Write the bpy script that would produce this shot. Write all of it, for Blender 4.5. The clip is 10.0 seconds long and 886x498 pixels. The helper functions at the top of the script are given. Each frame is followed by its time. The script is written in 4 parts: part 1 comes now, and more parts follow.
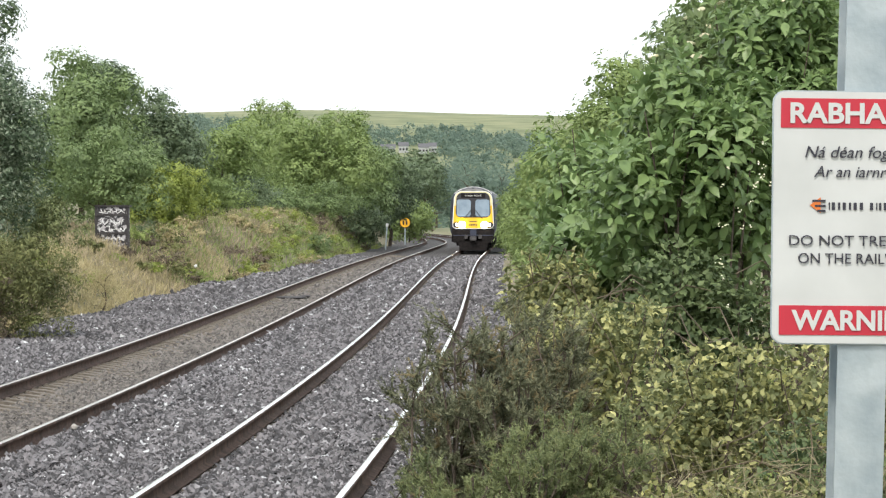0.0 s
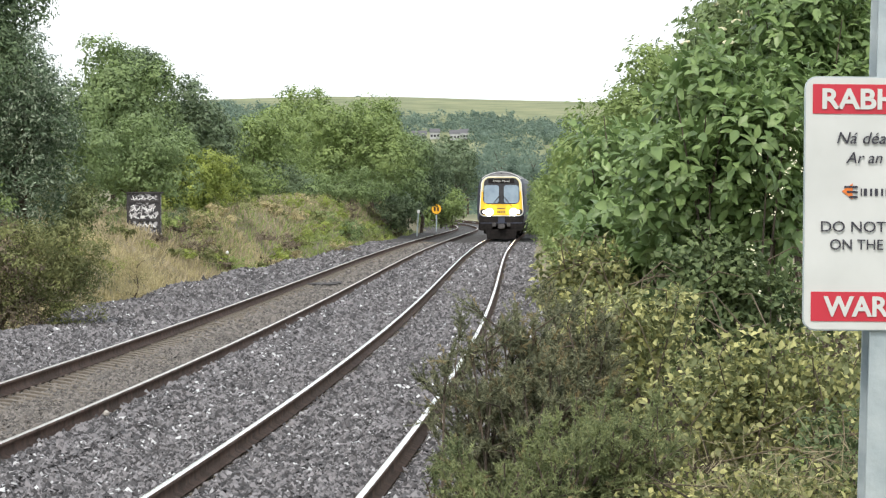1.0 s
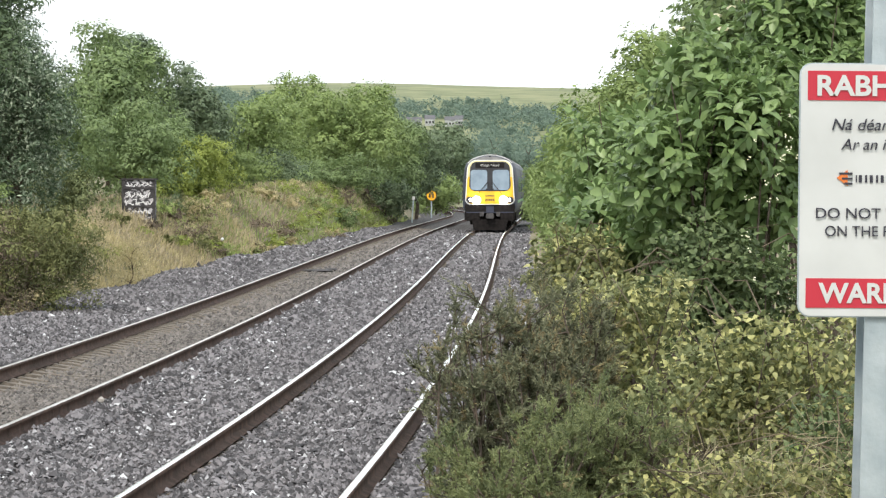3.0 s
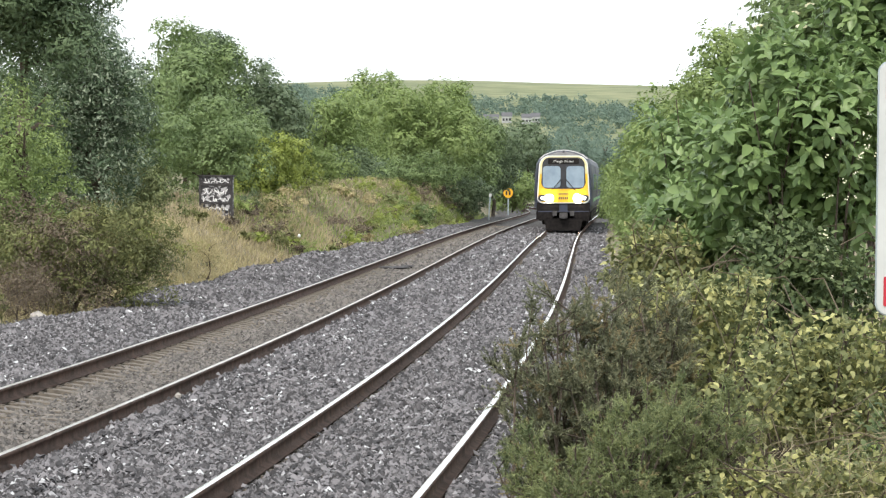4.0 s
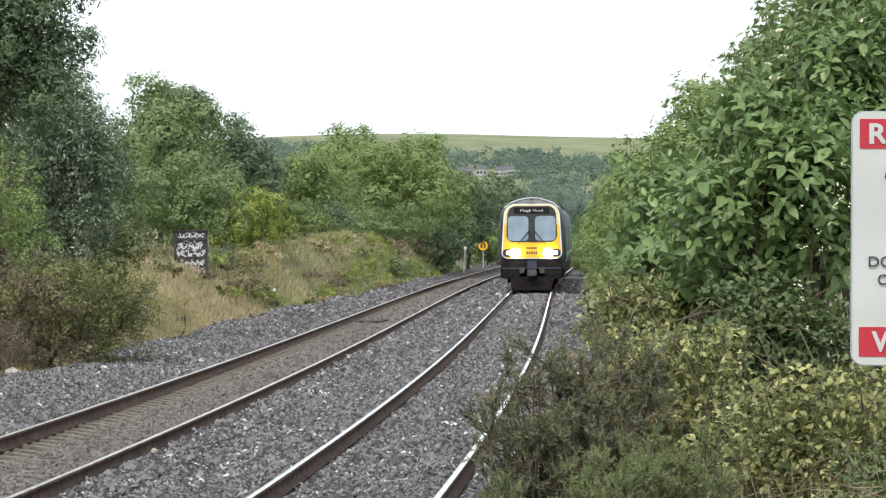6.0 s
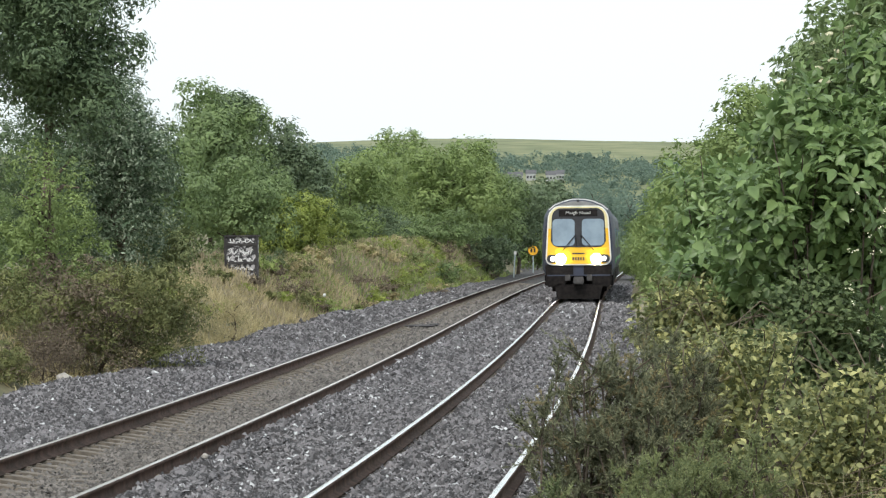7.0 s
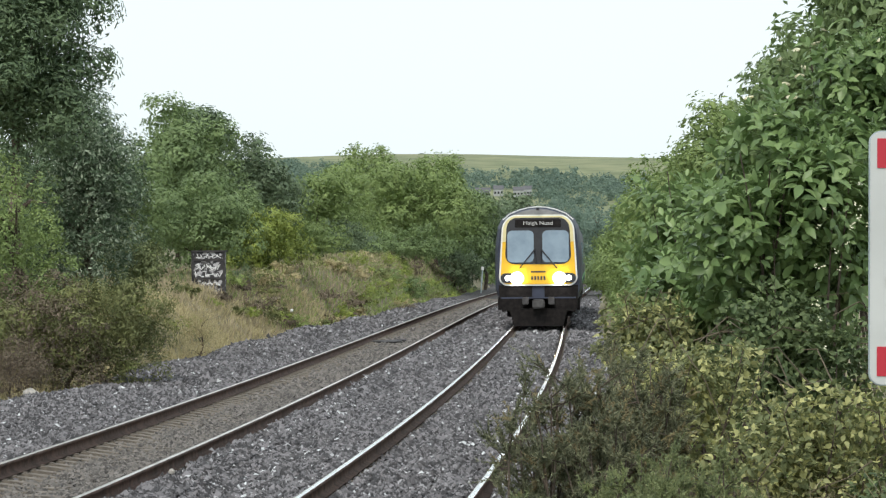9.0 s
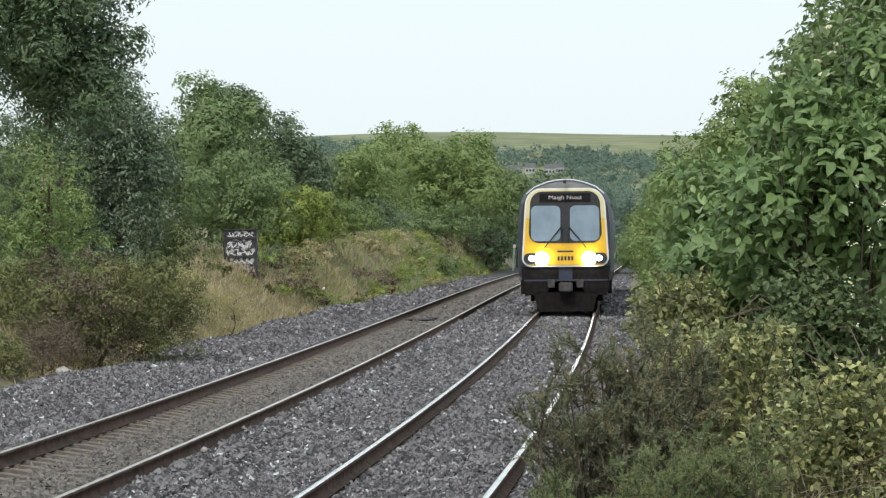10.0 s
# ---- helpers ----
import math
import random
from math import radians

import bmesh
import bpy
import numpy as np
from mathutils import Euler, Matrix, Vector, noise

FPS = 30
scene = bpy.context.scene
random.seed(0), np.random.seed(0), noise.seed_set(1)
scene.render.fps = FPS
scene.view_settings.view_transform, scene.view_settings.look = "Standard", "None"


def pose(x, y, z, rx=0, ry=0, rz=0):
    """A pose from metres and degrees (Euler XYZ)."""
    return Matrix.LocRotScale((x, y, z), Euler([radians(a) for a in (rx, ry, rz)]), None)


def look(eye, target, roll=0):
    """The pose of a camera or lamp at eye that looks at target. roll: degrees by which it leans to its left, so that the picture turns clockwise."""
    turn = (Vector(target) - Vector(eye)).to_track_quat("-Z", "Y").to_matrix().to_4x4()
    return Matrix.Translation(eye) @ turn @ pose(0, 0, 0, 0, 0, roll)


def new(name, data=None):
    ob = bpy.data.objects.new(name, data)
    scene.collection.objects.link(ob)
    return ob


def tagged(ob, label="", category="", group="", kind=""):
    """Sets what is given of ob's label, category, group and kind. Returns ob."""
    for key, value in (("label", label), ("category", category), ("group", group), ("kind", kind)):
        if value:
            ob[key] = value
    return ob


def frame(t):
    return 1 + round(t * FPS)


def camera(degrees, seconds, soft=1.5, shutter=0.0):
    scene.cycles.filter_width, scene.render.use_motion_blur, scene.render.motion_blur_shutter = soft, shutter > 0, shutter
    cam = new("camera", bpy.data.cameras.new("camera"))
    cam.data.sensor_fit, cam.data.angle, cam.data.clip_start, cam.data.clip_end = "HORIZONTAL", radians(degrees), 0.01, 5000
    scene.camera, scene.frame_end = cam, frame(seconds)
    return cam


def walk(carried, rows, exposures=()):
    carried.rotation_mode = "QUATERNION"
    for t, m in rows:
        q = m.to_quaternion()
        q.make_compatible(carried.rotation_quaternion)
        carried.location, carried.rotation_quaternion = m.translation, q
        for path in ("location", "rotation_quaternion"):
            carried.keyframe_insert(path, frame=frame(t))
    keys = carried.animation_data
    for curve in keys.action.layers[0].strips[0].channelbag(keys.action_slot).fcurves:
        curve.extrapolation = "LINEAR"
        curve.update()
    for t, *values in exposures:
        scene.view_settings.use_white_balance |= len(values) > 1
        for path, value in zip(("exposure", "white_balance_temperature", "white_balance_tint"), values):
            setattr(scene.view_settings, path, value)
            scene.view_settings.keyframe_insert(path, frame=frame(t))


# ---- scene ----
# One lens, a hand-held camera on the platform end: seconds, turn left, tilt up, lean.
cam = camera(17.823, 10.0, soft=1.25)
EYE = (0.0, 0.0, 2.354)
TURNS = [
    (0, -1.845, -0.786, -0.083),
    (0.5, -3.03, -0.824, -0.035),
    (1, -1.208, -1.059, -0.135),
    (1.5, -1.660, -1.219, -0.138),
    (2, -1.403, -1.207, -0.062),
    (2.2, -1.649, -1.158, -0.057),
    (3.3, -1.037, -1.371, -0.152),
    (3.5, -0.769, -1.345, -0.149),
    (4, 0.244, -1.387, 0.004),
    (4.5, -0.000, -1.212, -0.000),
    (5, -0.537, -0.910, -0.294),
    (5.5, -0.146, -0.488, -0.419),
    (6, -0.262, -0.310, -0.373),
    (6.2, -0.026, -0.268, -0.449),
    (7.3, 0.815, -0.205, -0.472),
    (7.5, 0.629, -0.217, -0.275),
    (8, 0.065, -0.373, -0.299),
    (8.5, -0.039, -0.289, -0.467),
    (9, 0.086, 0.102, -0.456),
    (9.5, 0.435, 0.294, -0.395),
    (10, 0.735, -0.339, -0.549),
]
EXPOSURES = [(0.0, 0.48, 6600, 13), (2.2, 0.5, 6600, 13), (3.3, 0.54, 6600, 13), (5.0, 0.52, 6550, 13), (6.2, 0.28, 6470, 11), (7.3, 0.15, 6430, 10), (9.0, 0.09, 6400, 9.5), (10.0, -0.01, 6390, 9)]
walk(cam, [(t, pose(*EYE, 90 + tilt, 0, turn) @ pose(0, 0, 0, 0, 0, lean)) for t, turn, tilt, lean in TURNS], EXPOSURES)

# ---- light: a bright hazy sky and a soft high sun ----
SUN_UP, SUN_ROUND = 52.0, 200.0
world = bpy.data.worlds.new("sky")
scene.world = world
world.use_nodes = True
wn, wl = world.node_tree.nodes, world.node_tree.links
wn.clear()
sky = wn.new("ShaderNodeTexSky")
sky.sky_type, sky.sun_disc = "NISHITA", False
sky.sun_elevation, sky.sun_rotation = radians(SUN_UP), radians(SUN_ROUND)
sky.air_density, sky.dust_density, sky.ozone_density = 1.0, 4.0, 1.0
veil = wn.new("ShaderNodeMixRGB")
veil.inputs[0].default_value = 0.75
veil.inputs[2].default_value = (11.1, 12.2, 12.4, 1)
back = wn.new("ShaderNodeBackground")
back.inputs[1].default_value = 0.1
wout = wn.new("ShaderNodeOutputWorld")
wl.new(sky.outputs[0], veil.inputs[1])
wl.new(veil.outputs[0], back.inputs[0])
wl.new(back.outputs[0], wout.inputs[0])
sun = new("sun", bpy.data.lights.new("sun", "SUN"))
sun.data.energy, sun.data.angle, sun.data.color = 1.9, radians(12), (1.0, 0.95, 0.87)
toward = Vector((math.sin(radians(SUN_ROUND)) * math.cos(radians(SUN_UP)), math.cos(radians(SUN_ROUND)) * math.cos(radians(SUN_UP)), math.sin(radians(SUN_UP))))
sun.matrix_world = look(toward * 50, (0, 0, 0))


# ---- materials ----
def mat(name, col, col2=None, single=0.6, sheen=0.5, rough=0.6, metal=0.0, scale=8.0, bump=0.0, bump_scale=40.0, emit=0.0, island=False, transl=0.0, coat=0.0, detail=6.0, fac=(0.35, 0.65)):
    """Two tones mixed by noise (and by piece), fine relief, optional light passing through."""
    m = bpy.data.materials.new(name)
    m.use_nodes = True
    n, l = m.node_tree.nodes, m.node_tree.links
    b = n["Principled BSDF"]
    b.inputs["Roughness"].default_value, b.inputs["Metallic"].default_value = rough, metal
    b.inputs["Coat Weight"].default_value = coat
    b.inputs["Specular IOR Level"].default_value = sheen
    col2 = col2 or tuple(c * 0.8 for c in col)
    tc = n.new("ShaderNodeTexCoord")
    nz = n.new("ShaderNodeTexNoise")
    nz.inputs["Scale"].default_value, nz.inputs["Detail"].default_value = scale, detail
    l.new(tc.outputs["Object"], nz.inputs["Vector"])
    ramp = n.new("ShaderNodeValToRGB")
    ramp.color_ramp.elements[0].position, ramp.color_ramp.elements[1].position = fac
    ramp.color_ramp.elements[0].color, ramp.color_ramp.elements[1].color = (*col2, 1), (*col, 1)
    if island:
        geo = n.new("ShaderNodeNewGeometry")
        mx = n.new("ShaderNodeMath")
        mx.operation = "MULTIPLY_ADD"
        mx.inputs[1].default_value = single
        sc = n.new("ShaderNodeMath")
        sc.operation = "MULTIPLY"
        sc.inputs[1].default_value = 1.0 - single
        l.new(nz.outputs["Fac"], sc.inputs[0])
        l.new(geo.outputs["Random Per Island"], mx.inputs[0])
        l.new(sc.outputs[0], mx.inputs[2])
        l.new(mx.outputs[0], ramp.inputs[0])
        ramp.color_ramp.elements[0].position, ramp.color_ramp.elements[1].position = 0.1, 0.9
    else:
        l.new(nz.outputs["Fac"], ramp.inputs[0])
    l.new(ramp.outputs[0], b.inputs["Base Color"])
    if bump:
        nb = n.new("ShaderNodeTexNoise")
        nb.inputs["Scale"].default_value, nb.inputs["Detail"].default_value = bump_scale, 4
        l.new(tc.outputs["Object"], nb.inputs["Vector"])
        bp = n.new("ShaderNodeBump")
        bp.inputs["Strength"].default_value, bp.inputs["Distance"].default_value = min(1, bump), 0.02
        l.new(nb.outputs["Fac"], bp.inputs["Height"])
        l.new(bp.outputs[0], b.inputs["Normal"])
    if emit:
        b.inputs["Emission Color"].default_value, b.inputs["Emission Strength"].default_value = (*col, 1), emit
    if transl:
        tr = n.new("ShaderNodeBsdfTranslucent")
        l.new(ramp.outputs[0], tr.inputs[0])
        mix = n.new("ShaderNodeMixShader")
        mix.inputs[0].default_value = transl
        l.new(b.outputs[0], mix.inputs[1])
        l.new(tr.outputs[0], mix.inputs[2])
        l.new(mix.outputs[0], n["Material Output"].inputs[0])
    return m


def leafy(name, light, dark, rough=0.5, sheen=0.25, transl=0.3, scale=1.1, low=0.15, high=0.95, single=0.35):
    """Leaf colours from dark to light, leaf by leaf and in drifts; a high low-end keeps light leaves few."""
    m = mat(name, light, dark, rough=rough, transl=transl, island=True, scale=scale, detail=5, single=single, sheen=sheen)
    r = [n for n in m.node_tree.nodes if n.bl_idname == "ShaderNodeValToRGB"][0].color_ramp
    r.elements[0].position, r.elements[1].position = low + 0.14, high - 0.22
    return m


# bed far darker than the stones: shadow of the gaps put into its colour
M_BALLAST_GAPS = mat("ballast_bed", (0.075, 0.07, 0.07), (0.025, 0.023, 0.023), rough=0.9, scale=16, bump=1.0, bump_scale=22, fac=(0.3, 0.7))
M_STONE = mat("ballast_stone", (0.228, 0.217, 0.226), (0.034, 0.032, 0.034), rough=0.7, island=True, scale=1.2, single=0.8)
M_STONE.node_tree.nodes["Color Ramp"].color_ramp.elements[0].position = 0.3
M_STONE.node_tree.nodes["Color Ramp"].color_ramp.elements[1].position = 0.87
# a few stones near white, as glints painted into the colour
M_STONE.node_tree.nodes["Color Ramp"].color_ramp.elements.new(0.915).color = (0.62, 0.64, 0.65, 1)
M_STONE_BROWN = mat("oily_ballast_stone", (0.21, 0.19, 0.172), (0.04, 0.036, 0.033), rough=0.75, island=True, scale=1.2, single=0.8)
M_SOIL = mat("verge_soil", (0.23, 0.195, 0.12), (0.1, 0.1, 0.052), rough=0.95, scale=0.8, bump=0.8, bump_scale=9)
M_RAIL = mat("rusty_rail", (0.115, 0.073, 0.058), (0.055, 0.037, 0.03), sheen=0.1, rough=0.75, scale=6, bump=0.3)
M_HEAD = mat("polished_rail_head", (0.95, 0.94, 0.93), (0.8, 0.79, 0.78), rough=0.22, metal=1.0, scale=3)
M_HEAD_DULL = mat("dull_rail_head", (0.66, 0.62, 0.58), (0.46, 0.42, 0.38), rough=0.32, metal=0.85, scale=3)
M_SLEEPER = mat("weathered_concrete", (0.2, 0.172, 0.14), (0.085, 0.073, 0.06), rough=0.9, scale=5, bump=0.4)
M_CANE = mat("bramble_cane", (0.13, 0.1, 0.06), (0.07, 0.055, 0.035), rough=0.7, scale=9)
M_BARK = mat("bark", (0.13, 0.10, 0.075), (0.05, 0.04, 0.03), rough=0.9, scale=9, bump=0.8)
L_MID = leafy("green_leaves", (0.258, 0.348, 0.144), (0.132, 0.186, 0.084), transl=0.3, single=0.22)
L_FRESH = leafy("fresh_green_leaves", (0.308, 0.394, 0.14), (0.157, 0.221, 0.0842), transl=0.3, single=0.22)
L_YELLOW = leafy("yellow_green_leaves", (0.4, 0.46, 0.11), (0.21, 0.265, 0.075), single=0.22)
L_DARK = leafy("dark_green_leaves", (0.198, 0.264, 0.144), (0.102, 0.144, 0.084), transl=0.25, single=0.25)
L_ASH = leafy("deep_green_leaves", (0.18, 0.25, 0.125), (0.075, 0.115, 0.064), transl=0.2, single=0.25)
L_SILVER = leafy("silvery_leaves", (0.54, 0.614, 0.466), (0.105, 0.157, 0.09), rough=0.45, single=0.6, low=0.35, high=1.15)
L_DOGWOOD = leafy("broad_green_leaves", (0.265, 0.37, 0.14), (0.11, 0.18, 0.065), rough=0.4, transl=0.3, low=0.1, high=1.05, single=0.45, scale=3.0, sheen=0.4)
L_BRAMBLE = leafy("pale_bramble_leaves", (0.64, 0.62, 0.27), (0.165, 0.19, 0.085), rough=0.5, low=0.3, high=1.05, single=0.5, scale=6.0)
# bramble green darkened: the shade below the shrub is in the colour
L_BRAMBLE_SHADED = leafy("shaded_bramble_leaves", (0.185, 0.24, 0.105), (0.065, 0.1, 0.046), rough=0.5, single=0.4, scale=4.0)
L_GORSE = leafy("gorse_spines", (0.26, 0.27, 0.16), (0.07, 0.08, 0.05), rough=0.7, transl=0.1, scale=6.0)
L_GORSE_FAR = leafy("olive_gorse_spines", (0.27, 0.285, 0.11), (0.085, 0.1, 0.045), rough=0.7, transl=0.15, single=0.2, scale=1.6)
L_GORSE_GREEN = leafy("green_gorse_shoots", (0.285, 0.32, 0.145), (0.092, 0.122, 0.058), rough=0.65, transl=0.15, scale=6.0)
L_GORSE_TIP = leafy("dry_gorse_tips", (0.35, 0.3, 0.15), (0.16, 0.13, 0.075), rough=0.8, transl=0.1)
L_BROWN = leafy("withered_brown_leaves", (0.23, 0.185, 0.135), (0.1, 0.08, 0.06), rough=0.8, transl=0.15)
L_GRASS = leafy("dry_grass", (0.64, 0.549, 0.336), (0.336, 0.298, 0.152), rough=0.8)
L_GRASS_GREEN = leafy("green_grass", (0.389, 0.466, 0.163), (0.171, 0.233, 0.0776), rough=0.7)
L_GRASS_PINK = leafy("seeding_grass", (0.52, 0.44, 0.31), (0.27, 0.235, 0.14), rough=0.85)
L_STALK = leafy("bleached_stalks", (0.46, 0.41, 0.27), (0.22, 0.18, 0.11), rough=0.8)
# far foliage: distance haze put into the leaf colour, bluish and flat
L_HAZED = leafy("haze_tinted_leaves", (0.23, 0.305, 0.241), (0.144, 0.201, 0.167), scale=0.05, transl=0.45, sheen=0.02, single=0.15)
L_FLOWER = leafy("cream_blossom", (0.9, 0.88, 0.7), (0.78, 0.75, 0.52), rough=0.8)
M_YELLOW = mat("yellow_paint", (0.85, 0.5, 0.01), (0.78, 0.44, 0.01), rough=0.35, scale=3, coat=0.3)
M_WHITE = mat("white_paint", (0.78, 0.78, 0.75), (0.66, 0.66, 0.63), rough=0.4, scale=4)
# yellow of the upper cab front, its reflection painted in as a paler tone
M_YELLOW_PALED = mat("reflection_paled_yellow", (0.74, 0.66, 0.36), (0.66, 0.58, 0.3), rough=0.4, scale=4)
M_BLACK = mat("black_paint", (0.025, 0.025, 0.03), (0.015, 0.015, 0.018), rough=0.45, scale=5)
M_GRIME = mat("grimy_underframe", (0.02, 0.017, 0.016), (0.009, 0.008, 0.008), sheen=0.15, rough=0.8, scale=7, bump=0.3)
M_STEELDARK = mat("dull_dark_steel", (0.09, 0.085, 0.085), (0.05, 0.047, 0.047), rough=0.6, scale=6)
M_ROOF = mat("grey_roof_paint", (0.25, 0.25, 0.25), (0.16, 0.16, 0.165), rough=0.55, scale=3)
M_NAVY = mat("dark_blue_paint", (0.025, 0.032, 0.06), (0.015, 0.02, 0.04), rough=0.5, scale=3)
M_GREENSTRIPE = mat("green_stripe_paint", (0.1, 0.35, 0.12), rough=0.4)
# panes: the reflected sky is painted in as a blue-grey base colour
M_SCREEN_SKY = mat("sky_tinted_glass", (0.23, 0.31, 0.38), (0.17, 0.235, 0.3), rough=0.08, scale=2, coat=1.0)
M_LAMP = mat("headlight_glow", (1.0, 0.97, 0.92), (1.0, 0.97, 0.92), emit=40.0)
M_LAMP_SMALL = mat("marker_light_glow", (1.0, 0.98, 0.95), (1.0, 0.98, 0.95), emit=6.0)
M_DISPLAY = mat("destination_display", (0.55, 0.54, 0.52), (0.5, 0.5, 0.48), emit=0.12)
M_STEEL = mat("galvanised_steel", (0.44, 0.5, 0.52), (0.3, 0.36, 0.39), rough=0.5, metal=0.35, scale=9, bump=0.1)
M_BOARD = mat("sign_white", (0.56, 0.58, 0.57), (0.5, 0.52, 0.51), rough=0.45, scale=6)
M_RED = mat("sign_red", (0.5, 0.025, 0.045), (0.44, 0.02, 0.04), rough=0.45, scale=6)
M_INK = mat("sign_ink", (0.03, 0.03, 0.045), rough=0.5)
M_ORANGE = mat("sign_orange", (0.7, 0.18, 0.03), rough=0.5)
M_SPEED = mat("sign_yellow", (0.85, 0.45, 0.02), (0.75, 0.38, 0.02), rough=0.5, scale=4)
M_TIMBER = mat("tarred_timber", (0.06, 0.055, 0.055), (0.025, 0.023, 0.024), rough=0.8, scale=5, bump=0.4)
M_DAUB = mat("white_daubed_paint", (0.42, 0.41, 0.42), (0.035, 0.033, 0.036), rough=0.75, scale=9, detail=4, fac=(0.5, 0.58))
M_PALE = mat("pale_limestone", (0.46, 0.43, 0.39), (0.25, 0.235, 0.215), rough=0.9, scale=12, bump=0.5)
M_WALLWHITE = mat("whitewashed_wall", (0.45, 0.46, 0.46), rough=0.9)
M_SLATE = mat("slate_roof", (0.12, 0.12, 0.13), rough=0.8)
M_LITTER = mat("white_litter", (0.75, 0.75, 0.75), rough=0.6)


# ---- helpers of this scene ----
def part(name, bm, material, parent=None, label="", smooth=False):
    me = bpy.data.meshes.new(name)
    bm.normal_update()
    bm.to_mesh(me)
    bm.free()
    me.materials.append(material)
    if smooth:
        me.shade_smooth()
    ob = new(name, me)
    if parent:
        ob.parent = parent
    if label:
        ob["label"] = label
    return ob


def thing(name, m, label, category, group="", kind=""):
    ob = new(name)
    ob.matrix_world = m
    return tagged(ob, label, category, group, kind)


def raw_mesh(name, verts, faces, material, parent=None, label=""):
    """verts (n, 3); faces (m, k), all of one size."""
    verts, faces = np.asarray(verts, np.float32), np.asarray(faces, np.int32)
    me = bpy.data.meshes.new(name)
    k = faces.shape[1]
    me.vertices.add(len(verts))
    me.vertices.foreach_set("co", verts.ravel())
    me.loops.add(faces.size)
    me.loops.foreach_set("vertex_index", faces.ravel())
    me.polygons.add(len(faces))
    me.polygons.foreach_set("loop_start", np.arange(0, faces.size, k, dtype=np.int32))
    me.update(calc_edges=True)
    me.materials.append(material)
    ob = new(name, me)
    if parent:
        ob.parent = parent
    if label:
        ob["label"] = label
    return ob


def box_into(bm, x0, x1, y0, y1, z0, z1, bevel=0.0):
    r = bmesh.ops.create_cube(bm, size=1, matrix=Matrix.Translation(((x0 + x1) / 2, (y0 + y1) / 2, (z0 + z1) / 2)) @ Matrix.Diagonal((x1 - x0, y1 - y0, z1 - z0, 1)))
    if bevel:
        bmesh.ops.bevel(bm, geom=list({e for v in r["verts"] for e in v.link_edges}), offset=bevel, segments=2, affect="EDGES")
    return bm


def box(x0, x1, y0, y1, z0, z1, bevel=0.0):
    return box_into(bmesh.new(), x0, x1, y0, y1, z0, z1, bevel)


def rod_into(bm, a, b, r0, r1, seg=7):
    a, b = Vector(a), Vector(b)
    m = Matrix.Translation((a + b) / 2) @ (b - a).to_track_quat("Z", "Y").to_matrix().to_4x4()
    bmesh.ops.create_cone(bm, cap_ends=True, segments=seg, radius1=r0, radius2=r1, depth=(b - a).length, matrix=m)
    return bm


def rounded(x0, x1, z0, z1, r, n=6):
    """Outline of a rounded rectangle; r: one radius or (bottom, top)."""
    rb, rt = r if isinstance(r, tuple) else (r, r)
    pts = []
    for cx, cz, rr, a0 in ((x1 - rb, z0 + rb, rb, -90), (x1 - rt, z1 - rt, rt, 0), (x0 + rt, z1 - rt, rt, 90), (x0 + rb, z0 + rb, rb, 180)):
        for i in range(n + 1):
            a = radians(a0 + 90 * i / n)
            pts.append((cx + rr * math.cos(a), cz + rr * math.sin(a)))
    return pts


def plate(pts, y0, y1, lean=0.0, foot=0.0):
    """A slab with the outline pts in x and z, from y0 to y1 (y0 towards the viewer), leaning back above foot."""
    bm = bmesh.new()
    front = [bm.verts.new((x, y0 + lean * (z - foot), z)) for x, z in pts]
    rear = [bm.verts.new((x, y1 + lean * (z - foot), z)) for x, z in pts]
    bm.faces.new(front)
    bm.faces.new(rear[::-1])
    n = len(pts)
    for i in range(n):
        bm.faces.new((front[i], rear[i], rear[(i + 1) % n], front[(i + 1) % n]))
    return bm


def lettering(name, text, size, width, m, material, parent, shear=0.0, bold=0.0):
    """Words in the built-in font as a mesh, centred, stretched to the given width."""
    cu = bpy.data.curves.new(name, "FONT")
    cu.body, cu.size, cu.align_x = text, size * 1.4, "CENTER"
    cu.shear, cu.offset, cu.extrude = shear, bold, 0.001
    ob = new(name, cu)
    me = bpy.data.meshes.new_from_object(ob.evaluated_get(bpy.context.evaluated_depsgraph_get()))
    bpy.data.objects.remove(ob)
    co = np.empty(len(me.vertices) * 3)
    me.vertices.foreach_get("co", co)
    co = co.reshape(-1, 3)
    co[:, 0] -= (co[:, 0].max() + co[:, 0].min()) / 2
    co[:, 1] -= (co[:, 1].max() + co[:, 1].min()) / 2
    co[:, 0] *= width / (co[:, 0].max() - co[:, 0].min())
    co[:, 1] *= size / (co[:, 1].max() - co[:, 1].min())
    me.vertices.foreach_set("co", co.ravel())
    me.materials.clear()
    me.materials.append(material)
    ob = new(name, me)
    ob.parent, ob.matrix_basis = parent, m @ pose(0, 0, 0, 90, 0, 0)
    return ob


# ---- the line of the railway ----
def line_x(y):
    """Across: the middle of the near track at the distance y."""
    y = np.asarray(y, float)
    u = np.clip(y, 15, 210) / 100
    x = -3.147 + 11.201 * u - 8.651 * u**2 + 4.828 * u**3 - 0.882 * u**4
    over = np.clip(y - 210, 0, 220)
    return x + 0.0892 * np.minimum(y - 15, 0) + 0.0608 * over - 0.0006 * over**2 + np.maximum(y - 430, 0) * -0.2


def line_slope(y):
    return (line_x(y + 0.5) - line_x(y - 0.5))


def line_z(y):
    return -0.0427 * (np.minimum(np.asarray(y, float), 300) / 100) ** 2


TRACKS = {"near": 0.0, "far": -3.93}
GAUGE = 1.67


def step(a, b, v):
    t = np.clip((v - a) / (b - a), 0, 1)
    return t * t * (3 - 2 * t)


